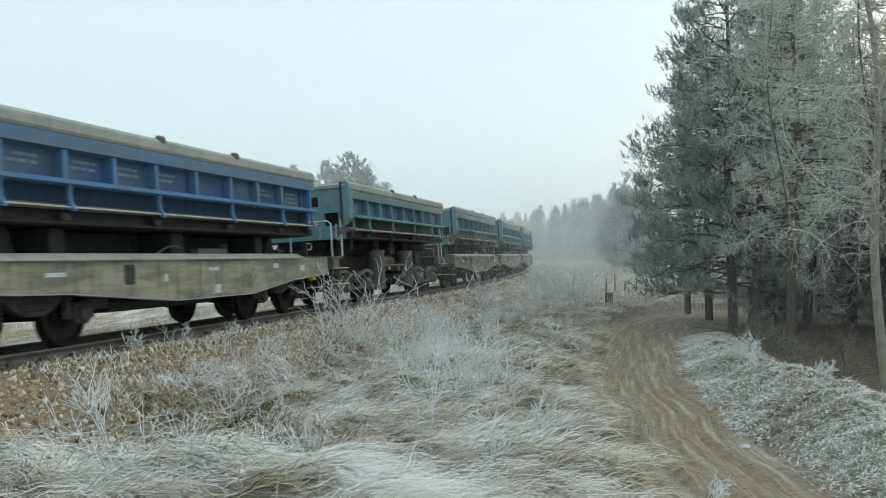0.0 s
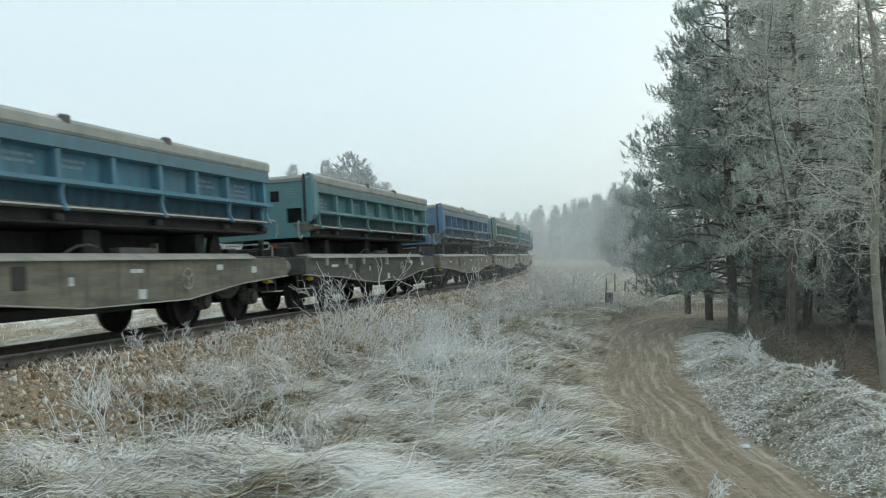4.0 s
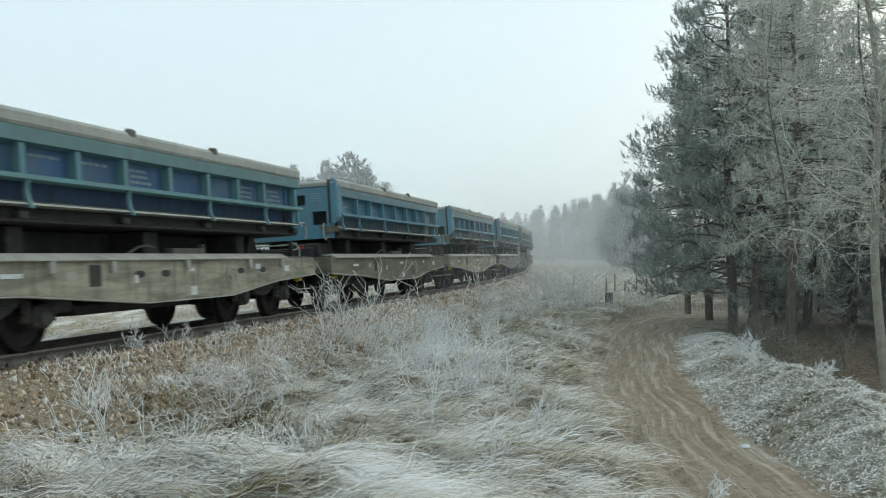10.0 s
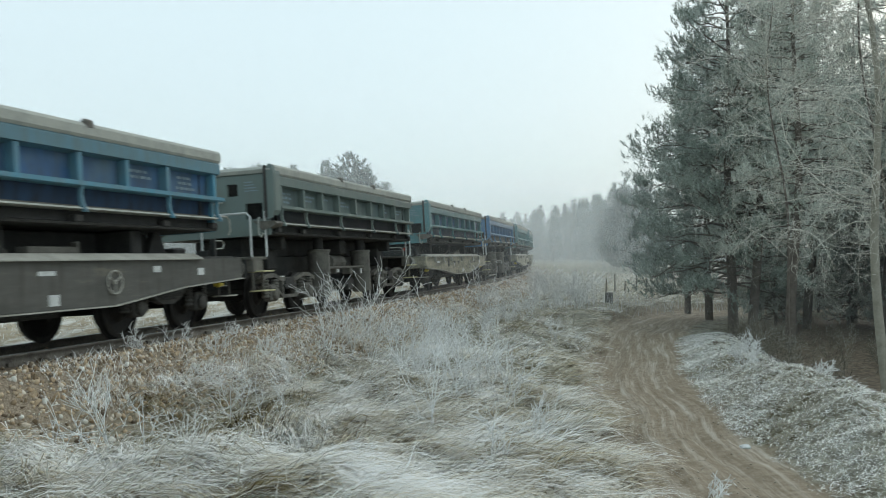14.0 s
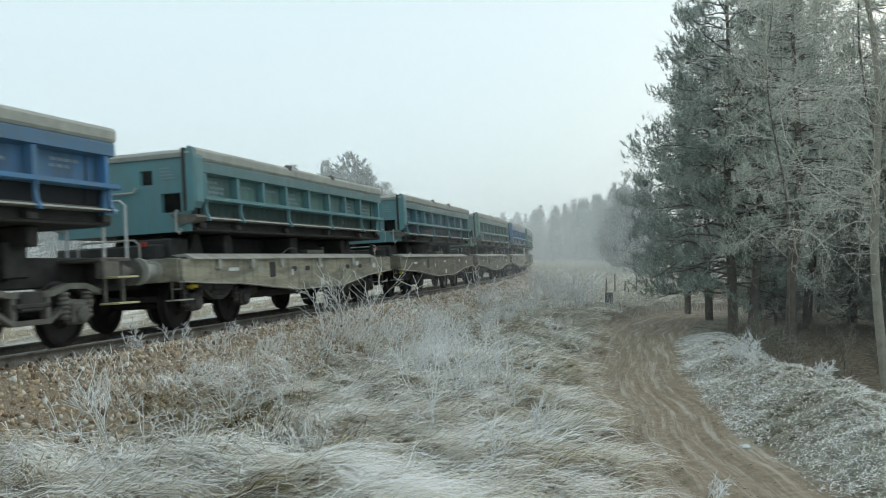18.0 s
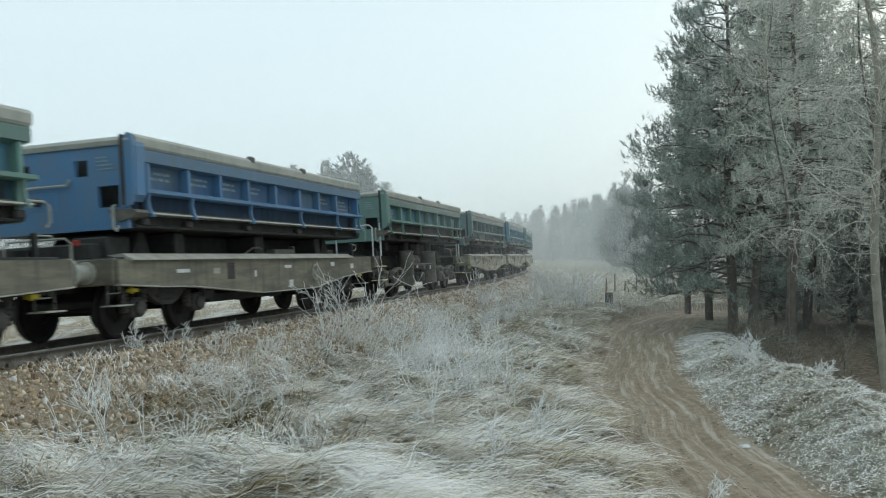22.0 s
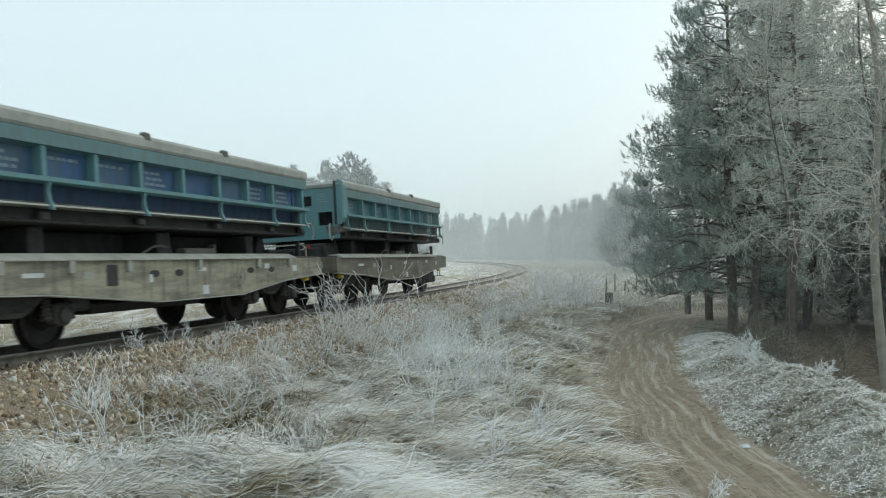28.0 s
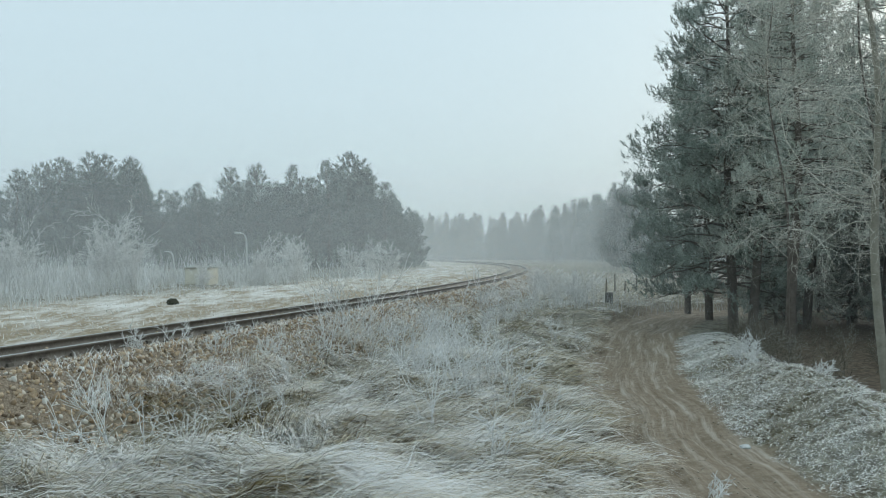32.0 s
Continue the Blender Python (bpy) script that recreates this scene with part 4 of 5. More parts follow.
def make_train():
    proto = {"f": make_flat_wagon(), "g": make_flat_wagon(True), "o": make_open_wagon()}
    used = set()
    for i, (kind, frame_c, panel_c, words) in enumerate(TRAIN):
        if kind in used:
            w = copy_thing(proto[kind], Matrix.Identity(4))
        else:
            w = proto[kind]
            used.add(kind)
        for o in w.children_recursive:
            m = o.data.materials[0]
            if m == M_PAINT or m == M_BAND:
                o.color = (*frame_c, 1)
            elif m == M_LOWBOARD and kind == "o":
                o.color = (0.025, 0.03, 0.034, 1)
            elif m == M_PAINT2 or m == M_LOWBOARD:
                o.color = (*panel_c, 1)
            elif m == M_SILL:
                o.color = (*SILL_TONES[SILLS[i]], 1)
        base = "fish-bellied grey frame" if kind != "o" else "frame with cylinders"
        tagged(w, f"{words} ribbed steel tipping wagon on a {base}", "freight wagon", "wagons of the train")
        WAGONS.append(w)


make_train()


# ---- plants ----
def plumes(rng, pos, way, per, axis, needle, width):
    """Bottle-brush shoots: per thin needles set along an axis of that length at each place."""
    n = len(pos) * per
    pos, way = np.repeat(pos, per, 0), np.repeat(way, per, 0)
    t = rng.random(n)[:, None]
    d = way * 0.7 + rng.normal(0, 0.5, (n, 3))
    d /= np.linalg.norm(d, axis=1)[:, None]
    side = np.cross(d, rng.normal(0, 1, (n, 3)))
    side /= np.linalg.norm(side, axis=1)[:, None] + 1e-9
    base = pos + way * (axis * t)
    ln = needle * (1.15 - 0.4 * t) * rng.uniform(0.75, 1.1, (n, 1))
    tri = np.stack([base - side * width / 2, base + side * width / 2, base + d * ln], 1)
    return tri.reshape(-1, 3)


def bars(segs, sides=3):
    """Tapered bars from an array of rows x0 y0 z0 r0 x1 y1 z1 r1: vertices and quads."""
    segs = np.asarray(segs, float)
    a, b = segs[:, 0:3], segs[:, 4:7]
    d = b - a
    d /= np.linalg.norm(d, axis=1)[:, None] + 1e-9
    ref = np.where(np.abs(d[:, 2:3]) > 0.9, np.array([[1.0, 0, 0]]), np.array([[0, 0, 1.0]]))
    u = np.cross(d, ref)
    u /= np.linalg.norm(u, axis=1)[:, None] + 1e-9
    w = np.cross(d, u)
    v = np.zeros((len(segs), 2, sides, 3))
    for k in range(sides):
        t = 2 * math.pi * k / sides
        o = u * math.cos(t) + w * math.sin(t)
        v[:, 0, k] = a + o * segs[:, 3:4]
        v[:, 1, k] = b + o * segs[:, 7:8]
    i = np.arange(len(segs))[:, None] * (2 * sides)
    k = np.arange(sides)[None, :]
    f = np.stack([i + k, i + (k + 1) % sides, i + sides + (k + 1) % sides, i + sides + k], -1)
    return v.reshape(-1, 3), f.reshape(-1, 4)


def stem(segs, pts, r0, r1):
    n = len(pts) - 1
    for i in range(n):
        a, b = pts[i], pts[i + 1]
        ra, rb = r0 + (r1 - r0) * i / n, r0 + (r1 - r0) * (i + 1) / n
        segs.append((*a, ra, *b, rb))


def make_pine(seed, height, radius, low, shoots, needle, width, material, per=11, step=1.0, fine=True, axis_len=0.26, peak=0.72, fill=1.0):
    """A Scots pine: bent trunk, whorls of limbs with side branches, needle shoots in clumps."""
    rng = np.random.default_rng(seed)
    tree = new("pine_tree")
    lean = rng.normal(0, 0.02, 2)
    def axis(z):
        return np.array([lean[0] * z + 0.08 * math.sin(z * 0.7 + seed), lean[1] * z + 0.08 * math.cos(z * 0.6), z])
    segs = []
    zs = np.linspace(-0.3, height * 0.97, 16)
    r_base = 0.010 * height + 0.035
    pts = [axis(z) for z in zs]
    for i in range(15):
        segs.append((*pts[i], r_base * (1 - zs[i] / height * 0.93), *pts[i + 1], r_base * (1 - zs[i + 1] / height * 0.93)))
    v, f = bars(segs, 9)
    grid_mesh("trunk", v, f, M_BARK, tree)
    limb_segs, pos, way = [], [], []
    z = low
    k = 0
    while z < height * 0.985:
        rel = (z - low) / (height - low)
        reach = radius * min(1.0, 0.62 + 1.6 * rel) * max(0.05, (1 - rel) ** peak)
        turn, count = rng.uniform(0, 6.28), int(rng.integers(3, 6))
        for h in range(count):
            az = turn + 6.28 * h / count + rng.normal(0, 0.3)
            ln = reach * rng.uniform(0.72, 1.02) * (0.95 + 0.16 * math.sin(2.3 * az + 4.1 * rel + seed) * math.sin(9.0 * rel + 1.3 * az + 2 * seed))
            rise = rng.uniform(-0.15, 0.22) + 0.38 * rel
            p0 = axis(z)
            pts = [p0]
            for q in range(1, 6):
                t = q / 5
                bend = rise * t - 0.16 * t * t + rng.normal(0, 0.03)
                pts.append(p0 + np.array([math.cos(az + 0.15 * t), math.sin(az + 0.15 * t), 0]) * ln * t + np.array([0, 0, ln * bend]))
            stem(limb_segs, pts if fine else pts[::5], 0.014 * ln + 0.012, 0.006)
            for _ in range(max(2, int(2.6 * fill * ln + rng.random()))):
                t = 5 * min(1.0, 0.22 + 0.8 * rng.random() ** 0.7)
                q = min(4, int(t))
                root = pts[q] + (pts[q + 1] - pts[q]) * (t - q)
                a2 = az + rng.normal(0, 0.85)
                l2 = ln * rng.uniform(0.10, 0.26) + 0.06
                e = root + np.array([math.cos(a2), math.sin(a2), rng.uniform(0.05, 0.8)]) * l2
                if fine:
                    limb_segs.append((*root, 0.007, *e, 0.004))
                m = max(1, int(shoots * (0.3 + l2)))
                tt = rng.uniform(0.3, 1.1, m)[:, None]
                pos.append(root + (e - root) * tt + rng.normal(0, 0.05 * radius / 3 + 0.02, (m, 3)))
                w = (e - root) / l2 * 0.5 + np.array([0, 0, 0.75]) + rng.normal(0, 0.3, (m, 3))
                way.append(w / np.linalg.norm(w, axis=1)[:, None])
        z += height * rng.uniform(0.014, 0.030) * step
        k += 1
    v, f = bars(limb_segs, 3)
    grid_mesh("branchwork", v, f, M_BARK, tree)
    tri = plumes(rng, np.concatenate(pos), np.concatenate(way), per, axis_len, needle, width)
    crown = quads("crown", tri, 3, material, tree)
    return tree, len(tri) // 3


def twiggy(rng, segs, p, d, ln, r, depth, droop, split, spread, min_r=0.003, wiggle=0.12):
    """Recursive bare branch."""
    n = 5 if depth > 0 else 4
    pts = [p]
    dd = d / (np.linalg.norm(d) + 1e-9)
    for i in range(n):
        dd = dd + rng.normal(0, wiggle, 3) + np.array([0, 0, droop])
        dd /= np.linalg.norm(dd)
        pts.append(pts[-1] + dd * ln / n)
    stem(segs, pts, r, max(min_r, r * 0.55))
    if depth == 0:
        return
    for i in range(1, n + 1):
        for _ in range(split):
            side = rng.normal(0, 1, 3)
            side -= dd * side.dot(dd)
            side /= np.linalg.norm(side) + 1e-9
            nd = dd * (1 - spread * 0.4) + side * spread
            twiggy(rng, segs, pts[i], nd, ln * rng.uniform(0.35, 0.62), max(min_r, r * 0.5), depth - 1, droop, split, spread, min_r, wiggle)


def make_bare_tree(name, seed, base, top, r, limbs, label, reach=2.8, bark=None):
    rng = np.random.default_rng(seed)
    tree = tagged(new(name), label, "tree")
    base, top = np.array(base, float), np.array(top, float)
    n = 14
    pts = []
    for i in range(n + 1):
        t = i / n
        pts.append((top - base) * t + np.array([0.16 * math.sin(t * 9 + seed), 0.05 * math.cos(t * 5), 0]) * (0.3 + t))
    segs = []
    for i in range(n):
        segs.append((*pts[i], r * (1 - 0.72 * i / n), *pts[i + 1], r * (1 - 0.72 * (i + 1) / n)))
    v, f = bars(segs, 10)
    grid_mesh("trunk", v, f, bark or M_PALEBARK, tree)
    segs = []
    for k in range(limbs):
        t = rng.uniform(0.25, 1.0)
        i = min(n - 1, int(t * n))
        p = pts[i] + (pts[i + 1] - pts[i]) * (t * n - i)
        az = rng.normal(math.pi * 1.04, 0.75) if rng.random() < 0.75 else rng.uniform(0, 2 * math.pi)
        ln = reach * rng.uniform(0.45, 1.0) * (1.05 - 0.35 * t)
        d = np.array([math.cos(az), math.sin(az), rng.uniform(0.05, 0.75)])
        twiggy(rng, segs, p, d, ln, 0.0095 * rng.uniform(0.6, 1.3), 3, -0.02, 1, 0.75, 0.0020, 0.16)
    v, f = bars(segs, 3)
    tw = grid_mesh("branchwork", v, f, M_DULLTWIG, tree)
    tw["label"] = "fine bare branches coated with frost"
    tree.location = base
    return tree, len(segs)


def place_right_wood():
    spec = ((9.75, 29.6, 14.6, 4.5, 1.4, 10), (10.9, 36.0, 13.0, 4.0, 1.3, 9), (12.6, 31.5, 15.0, 3.2, 3.0, 9), (10.25, 25.6, 12.6, 2.4, 3.6, 8), (14.2, 34.0, 14.5, 3.4, 3.4, 9), (14.8, 28.5, 11.0, 2.6, 3.2, 8))
    protos = []
    for i, (x, y, h, r, low, sh) in enumerate(spec):
        t, n = make_pine(20 + i, h, r, low, sh * 0.85, 0.14, 0.025, M_DARKNEEDLE if i < 2 else M_NEEDLE, 13, fill=1.5)
        t.location = (x, y, gz(x, y))
        tagged(t, "tall dark green pine with rime on its needles", "tree", "pines of the near wood")
        protos.append(t)
    rng = np.random.default_rng(5)
    more = ((17.5, 30.5), (19.5, 36.0), (21.5, 31.5), (22.0, 42.0), (25.0, 37.0), (27.0, 46.0), (23.0, 54.0), (17.6, 26.2), (20.3, 27.4), (30.0, 40.0), (31.5, 52.0), (24.5, 30.0), (17.0, 36.5), (29.0, 60.0), (36.0, 62.0), (33.0, 70.0), (41.0, 68.0), (26.0, 66.0), (38.0, 54.0), (37.0, 46.0), (34.0, 43.0), (10.3, 29.0), (11.2, 40.2), (13.4, 37.5), (16.0, 40.0), (18.5, 33.0), (15.6, 31.0))
    for k, (x, y) in enumerate(more):
        m = pose(x, y, gz(x, y), 0, 0, float(rng.uniform(0, 360)))
        c = copy_thing(protos[1 + k % 5], m)
        s = float(rng.uniform(0.85, 1.05))
        c.scale = (s, s, s)
    young, n = make_pine(41, 4.6, 1.7, 0.25, 6, 0.15, 0.03, M_NEEDLE, 12)
    young.name = "young_pine"
    spots = ((15.0, 38.5), (17.5, 41.0), (13.2, 35.0), (20.0, 38.0), (16.5, 35.5), (22.5, 36.0), (19.0, 44.0), (23.5, 45.0), (26.0, 41.0), (21.0, 33.5), (28.5, 43.5), (17.0, 32.5))
    for k, (x, y) in enumerate(spots):
        m = pose(x, y, gz(x, y), 0, 0, float(rng.uniform(0, 360)))
        c = copy_thing(young, m) if k else young
        c.matrix_basis = m
        s = float(rng.uniform(0.75, 1.1))
        c.scale = (s, s, s)
        tagged(c, "young dark pine growing under the tall pines", "tree", "young pines in the wood")


def place_far_woods():
    protos = []
    for i in range(8):
        if i < 5:
            t, n = make_pine(60 + i, 12.0, 4.2 - 0.3 * i, 0.4, 3.0, 0.26, 0.08, M_FARNEEDLE, 11, 1.2, False, 0.5, 0.60 + 0.05 * i, 2.1)
        else:
            t, n = make_pine(60 + i, 12.0, 2.9 - 0.3 * (i - 5), 0.4, 1.5, 0.4, 0.14, M_FARNEEDLE, 6, 1.6, False, 0.7, 0.95, 1.8)
        t.location = ((-34, 96, -0.3), (-8.8, 97, -0.3), (-25, 104, -0.3), (-18, 103, -0.3), (-43, 101, -0.3), (30, 165, -0.3), (24, 190, -0.3), (4, 340, -0.3))[i]
        protos.append(t)
    rng = np.random.default_rng(8)
    def put(x, y, h, group, words):
        c = copy_thing(protos[int(rng.integers(0, 5)) if y < 125 else int(rng.integers(5, 8))], pose(x, y, -0.3, 0, 0, float(rng.uniform(0, 360))))
        s = float(h) / 12.0
        c.scale = (s * float(rng.uniform(0.9, 1.2)), s * float(rng.uniform(0.9, 1.2)), s)
        tagged(c, words, "tree", group)
    tops = ((-49, 9.0), (-46, 10.6), (-43, 11.2), (-41.5, 11.8), (-38.5, 12.6), (-36.5, 12.2), (-34.5, 11.6), (-32.5, 9.6), (-30, 8.6), (-28, 8.8), (-26, 9.2), (-23.5, 9.4), (-21.5, 9.6), (-19.6, 11.0), (-17.5, 9.6), (-15.6, 10.2), (-14.2, 10.0), (-12.0, 11.4), (-10.6, 12.6), (-8.9, 11.2), (-6.3, 9.4), (-4.6, 7.4))
    for x, h in tops:
        put(x, 95 + float(rng.uniform(-2, 3)), h, "pines beyond the field", "misty grey-green pine standing beyond the frosted field")
        for back in range(2):
            put(x + float(rng.uniform(-1.8, 1.4)), 99 + 5 * back + float(rng.uniform(0, 7)), h * 0.93, "pines beyond the field", "misty grey-green pine standing beyond the frosted field")
    for k in range(74):
        px = float(rng.uniform(945, 1120))
        y = float(np.interp(px, (945, 1030, 1120), (310, 235, 150)) + rng.uniform(0, 40))
        x = (px - 784) / 1550 * y
        h = 1.6 + y * (450 - np.interp(784 + x / y * 1550, (940, 1000, 1060, 1090, 1120), (372, 358, 348, 330, 310))) / 1550
        put(x, y, float(h * rng.uniform(0.72, 1.04)), "pines by the far bend", "pale misty pine in the wood by the far bend")
    for k in range(7):
        y = float(rng.uniform(78, 120))
        x = (float(rng.uniform(1085, 1150)) - 784) / 1550 * y
        put(x, y, 9.5, "pines by the far bend", "pale misty pine in the wood by the far bend")
    for k in range(90):
        y = float(rng.uniform(320, 400))
        x = (float(rng.uniform(640, 960)) - 784) / 1550 * y
        put(x, y, float(y * rng.uniform(0.034, 0.052)), "pines on the horizon", "pale grey pine of the misty wood on the horizon")
    for i, t in enumerate(protos):
        tagged(t, "misty grey-green pine standing beyond the frosted field", "tree", "pines beyond the field")


place_right_wood()
place_far_woods()
make_bare_tree("bare_tree", 3, (7.32, 14.4, -1.2), (6.84, 14.6, 8.6), 0.082, 60, "pale-barked bare tree with frosted branches beside the bank")
make_bare_tree("bare_tree", 11, (8.9, 17.2, -1.3), (8.0, 17.0, 8.0), 0.045, 10, "slender bare tree with frosted twigs behind the bank", 2.4, M_BARK)
make_bare_tree("bare_tree", 17, (8.2, 20.5, -1.3), (7.6, 20.5, 7.4), 0.04, 10, "slender bare tree with frosted twigs behind the bank", 2.6, M_BARK)


# ---- mist over the far field ----
def make_mist(sheets, base, low, high):
    m = bpy.data.materials.new("thin mist")
    m.use_nodes = True
    nt = m.node_tree
    nt.nodes.clear()
    out = nt.nodes.new("ShaderNodeOutputMaterial")
    tr, di, tl = nt.nodes.new("ShaderNodeBsdfTransparent"), nt.nodes.new("ShaderNodeBsdfDiffuse"), nt.nodes.new("ShaderNodeBsdfTranslucent")
    for s in (di, tl):
        s.inputs["Color"].default_value = (0.93, 0.97, 0.97, 1)
    both = nt.nodes.new("ShaderNodeMixShader")
    nt.links.new(di.outputs[0], both.inputs[1])
    nt.links.new(tl.outputs[0], both.inputs[2])
    mix = nt.nodes.new("ShaderNodeMixShader")
    pos = coords(nt)
    sep = nt.nodes.new("ShaderNodeSeparateXYZ")
    nt.links.new(pos, sep.inputs[0])
    fade = nt.nodes.new("ShaderNodeMapRange")
    fade.inputs["From Min"].default_value, fade.inputs["From Max"].default_value = low, high
    fade.inputs["To Min"].default_value, fade.inputs["To Max"].default_value = base, 0.0
    fade.interpolation_type = "SMOOTHSTEP"
    nt.links.new(sep.outputs[2], fade.inputs["Value"])
    nt.links.new(fade.outputs[0], mix.inputs[0])
    nt.links.new(tr.outputs[0], mix.inputs[1])
    nt.links.new(both.outputs[0], mix.inputs[2])
    nt.links.new(mix.outputs[0], out.inputs["Surface"])
    v, f = [], []
    for y in sheets:
        n = 24
        k0 = len(v)
        for i in range(n + 1):
            a = -0.75 + 1.5 * i / n
            x, yy = y * 1.15 * math.sin(a), y * math.cos(a * 0.6)
            for z in (-1.9, 6, 12, 18, 24):
                v.append((x, yy, z))
        for i in range(n):
            for j in range(4):
                q = k0 + i * 5 + j
                f.append((q, q + 5, q + 6, q + 1))
    ob = raw("mist", v, f, m, smooth=True)
    tagged(ob, "thin pale winter mist hanging over the far field", "mist", kind="stuff")


make_mist((29, 38, 50), 0.055, 1.0, 26.0)
make_mist((64, 72, 80), 0.10, 0.5, 22.0)
make_mist((135, 180, 250), 0.20, 2.0, 26.0)


# ---- grass ----
def strands(name, rng, x, y, length, width, az, lift, fall, material, label, kind="stuff", z=None, curl=0.22):
    """Bent blades of grass, four cross-lines each."""
    n = len(x)
    z = ground_z(x, y) if z is None else z
    p = np.stack([x, y, z - 0.01], 1)
    v = np.zeros((n, 4, 2, 3))
    side = np.stack([-np.sin(az), np.cos(az), np.zeros(n)], 1)
    el = lift.copy()
    for k in range(4):
        w = (width * (1 - 0.28 * k) / 2)[:, None]
        tilt = side + rng.normal(0, 0.25, (n, 3)) * np.array([0.3, 0.3, 1.0])
        v[:, k, 0], v[:, k, 1] = p - tilt * w, p + tilt * w
        az = az + rng.normal(0, curl, n)
        step = np.stack([np.cos(az) * np.cos(el), np.sin(az) * np.cos(el), np.sin(el)], 1)
        p = p + step * (length / 3)[:, None]
        el = el - fall
    i = np.arange(n)[:, None] * 8
    k = np.arange(3)[None, :] * 2
    f = np.stack([i + k, i + k + 1, i + k + 3, i + k + 2], -1).reshape(-1, 4)
    ob = grid_mesh(name, v.reshape(-1, 3), f, material, smooth=False)
    return tagged(ob, label, "grass", kind=kind)


def scatter(rng, n, y0, y1, power=1.6):
    """Points over the wedge of ground before the eye, thinning with distance."""
    u = rng.random(n)
    y = (y0 ** (1 - power) + u * (y1 ** (1 - power) - y0 ** (1 - power))) ** (1 / (1 - power))
    x = rng.uniform(-0.56, 0.56, n) * y
    return x, y


def make_grass():
    rng = np.random.default_rng(12)
    def open_turf(x, y, l0, edge):
        l, s = lateral(x, y)
        d, wid = lane(x, y)
        return (wood_share(x, y) < 0.4) & (l > l0 - 0.42 + 0.95 * (1 - smooth(-0.4, 1.7, s))) & (d < -wid * edge)
    # patch behind the hummock where shade is put into the grass colour
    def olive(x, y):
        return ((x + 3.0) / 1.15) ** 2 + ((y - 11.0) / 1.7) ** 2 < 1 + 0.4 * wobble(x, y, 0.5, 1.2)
    # tussocks: blades spring from clump centres and fall over downhill
    cx, cy = scatter(rng, 4600, 4.6, 58, 1.45)
    keep = open_turf(cx, cy, 2.7, 1.05)
    cx, cy = cx[keep], cy[keep]
    per = 30
    n = len(cx) * per
    spread = (0.05 + 0.004 * cy).repeat(per)
    x = cx.repeat(per) + rng.normal(0, 1, n) * spread * 1.3
    y = cy.repeat(per) + rng.normal(0, 1, n) * spread * 1.3
    lean = -0.45 + 0.8 * wobble(cx, cy, 2.6, 7.0) + rng.normal(0, 0.35, len(cx))
    az = lean.repeat(per) + rng.normal(0, 0.13, n)
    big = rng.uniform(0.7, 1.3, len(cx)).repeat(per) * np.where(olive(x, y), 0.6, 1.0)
    length = rng.uniform(0.36, 0.70, n) * big
    width = (0.0068 + 0.00055 * y) * rng.uniform(0.6, 1.25, n)
    lift = rng.uniform(0.15, 0.75, len(cx)).repeat(per) + rng.normal(0, 0.12, n)
    fall = rng.uniform(0.28, 0.52, len(cx)).repeat(per) + rng.normal(0, 0.05, n)
    crest = 7.15 + 0.12 * np.sin(x * 2.2) - 0.9 * smooth(-1.8, 0.2, x)
    tuft = (rng.random(len(cx)) < 0.46 + 0.3 * wobble(cx, cy, 1.4, 5.5)).repeat(per)
    lock = np.where(rng.random(n) < 0.2, rng.random(n), rng.random(len(cx)).repeat(per))
    # fewer white blades in the hollow and behind the crest, as if shaded
    white = lock < np.where((y < crest) & (x < -0.25 + 0.4 * rng.random(n)), np.where(y > crest - 0.6, 0.95, 0.55), np.where(olive(x, y) | (y < crest + 1.1), 0.10, np.where(lane(x, y)[0] > -2.3 - 0.5 * wobble(x, y, 0.8, 3.3), 0.25, np.where(tuft, 0.88, 0.28))))
    patch = 0.5 + 0.5 * wobble(x, y, 1.1, 2.6)
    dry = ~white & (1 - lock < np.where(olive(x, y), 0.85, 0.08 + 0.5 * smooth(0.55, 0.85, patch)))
    for pick, m, words in ((dry, M_DRYSHADE, "long dry olive grass, darkened in the hollow for shade"), (~white & ~dry, M_GRASS, "long dry matted grass touched with frost"), (white, M_WHITEGRASS, "long matted grass white with hoar frost")):
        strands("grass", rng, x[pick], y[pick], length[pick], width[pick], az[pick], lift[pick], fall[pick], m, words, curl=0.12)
    # matted lying layer
    x, y = scatter(rng, 52000, 4.4, 45, 1.25)
    keep = open_turf(x, y, 2.35 + 0.5 * rng.random(len(x)), rng.uniform(0.98, 1.3, len(x)))
    x, y = x[keep], y[keep]
    n = len(x)
    az = -0.45 + 0.8 * wobble(x, y, 2.6, 7.0) + rng.normal(0, 0.6, n)
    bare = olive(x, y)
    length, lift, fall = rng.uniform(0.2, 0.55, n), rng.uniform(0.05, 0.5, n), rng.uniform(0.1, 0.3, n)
    for pick, m, words in ((~bare, M_GRASS, "matted frosted grass lying over the ground"), (bare, M_DRYSHADE, "matted olive grass darkened for the hollow's shade")):
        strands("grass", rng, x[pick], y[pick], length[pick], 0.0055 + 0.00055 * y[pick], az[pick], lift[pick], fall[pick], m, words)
    # single pale straws lying over the mat
    x, y = scatter(rng, 5500, 4.6, 26, 1.3)
    keep = open_turf(x, y, 2.5, 1.1)
    x, y = x[keep], y[keep]
    n = len(x)
    az = -0.45 + 0.8 * wobble(x, y, 2.6, 7.0) + rng.normal(0, 0.45, n)
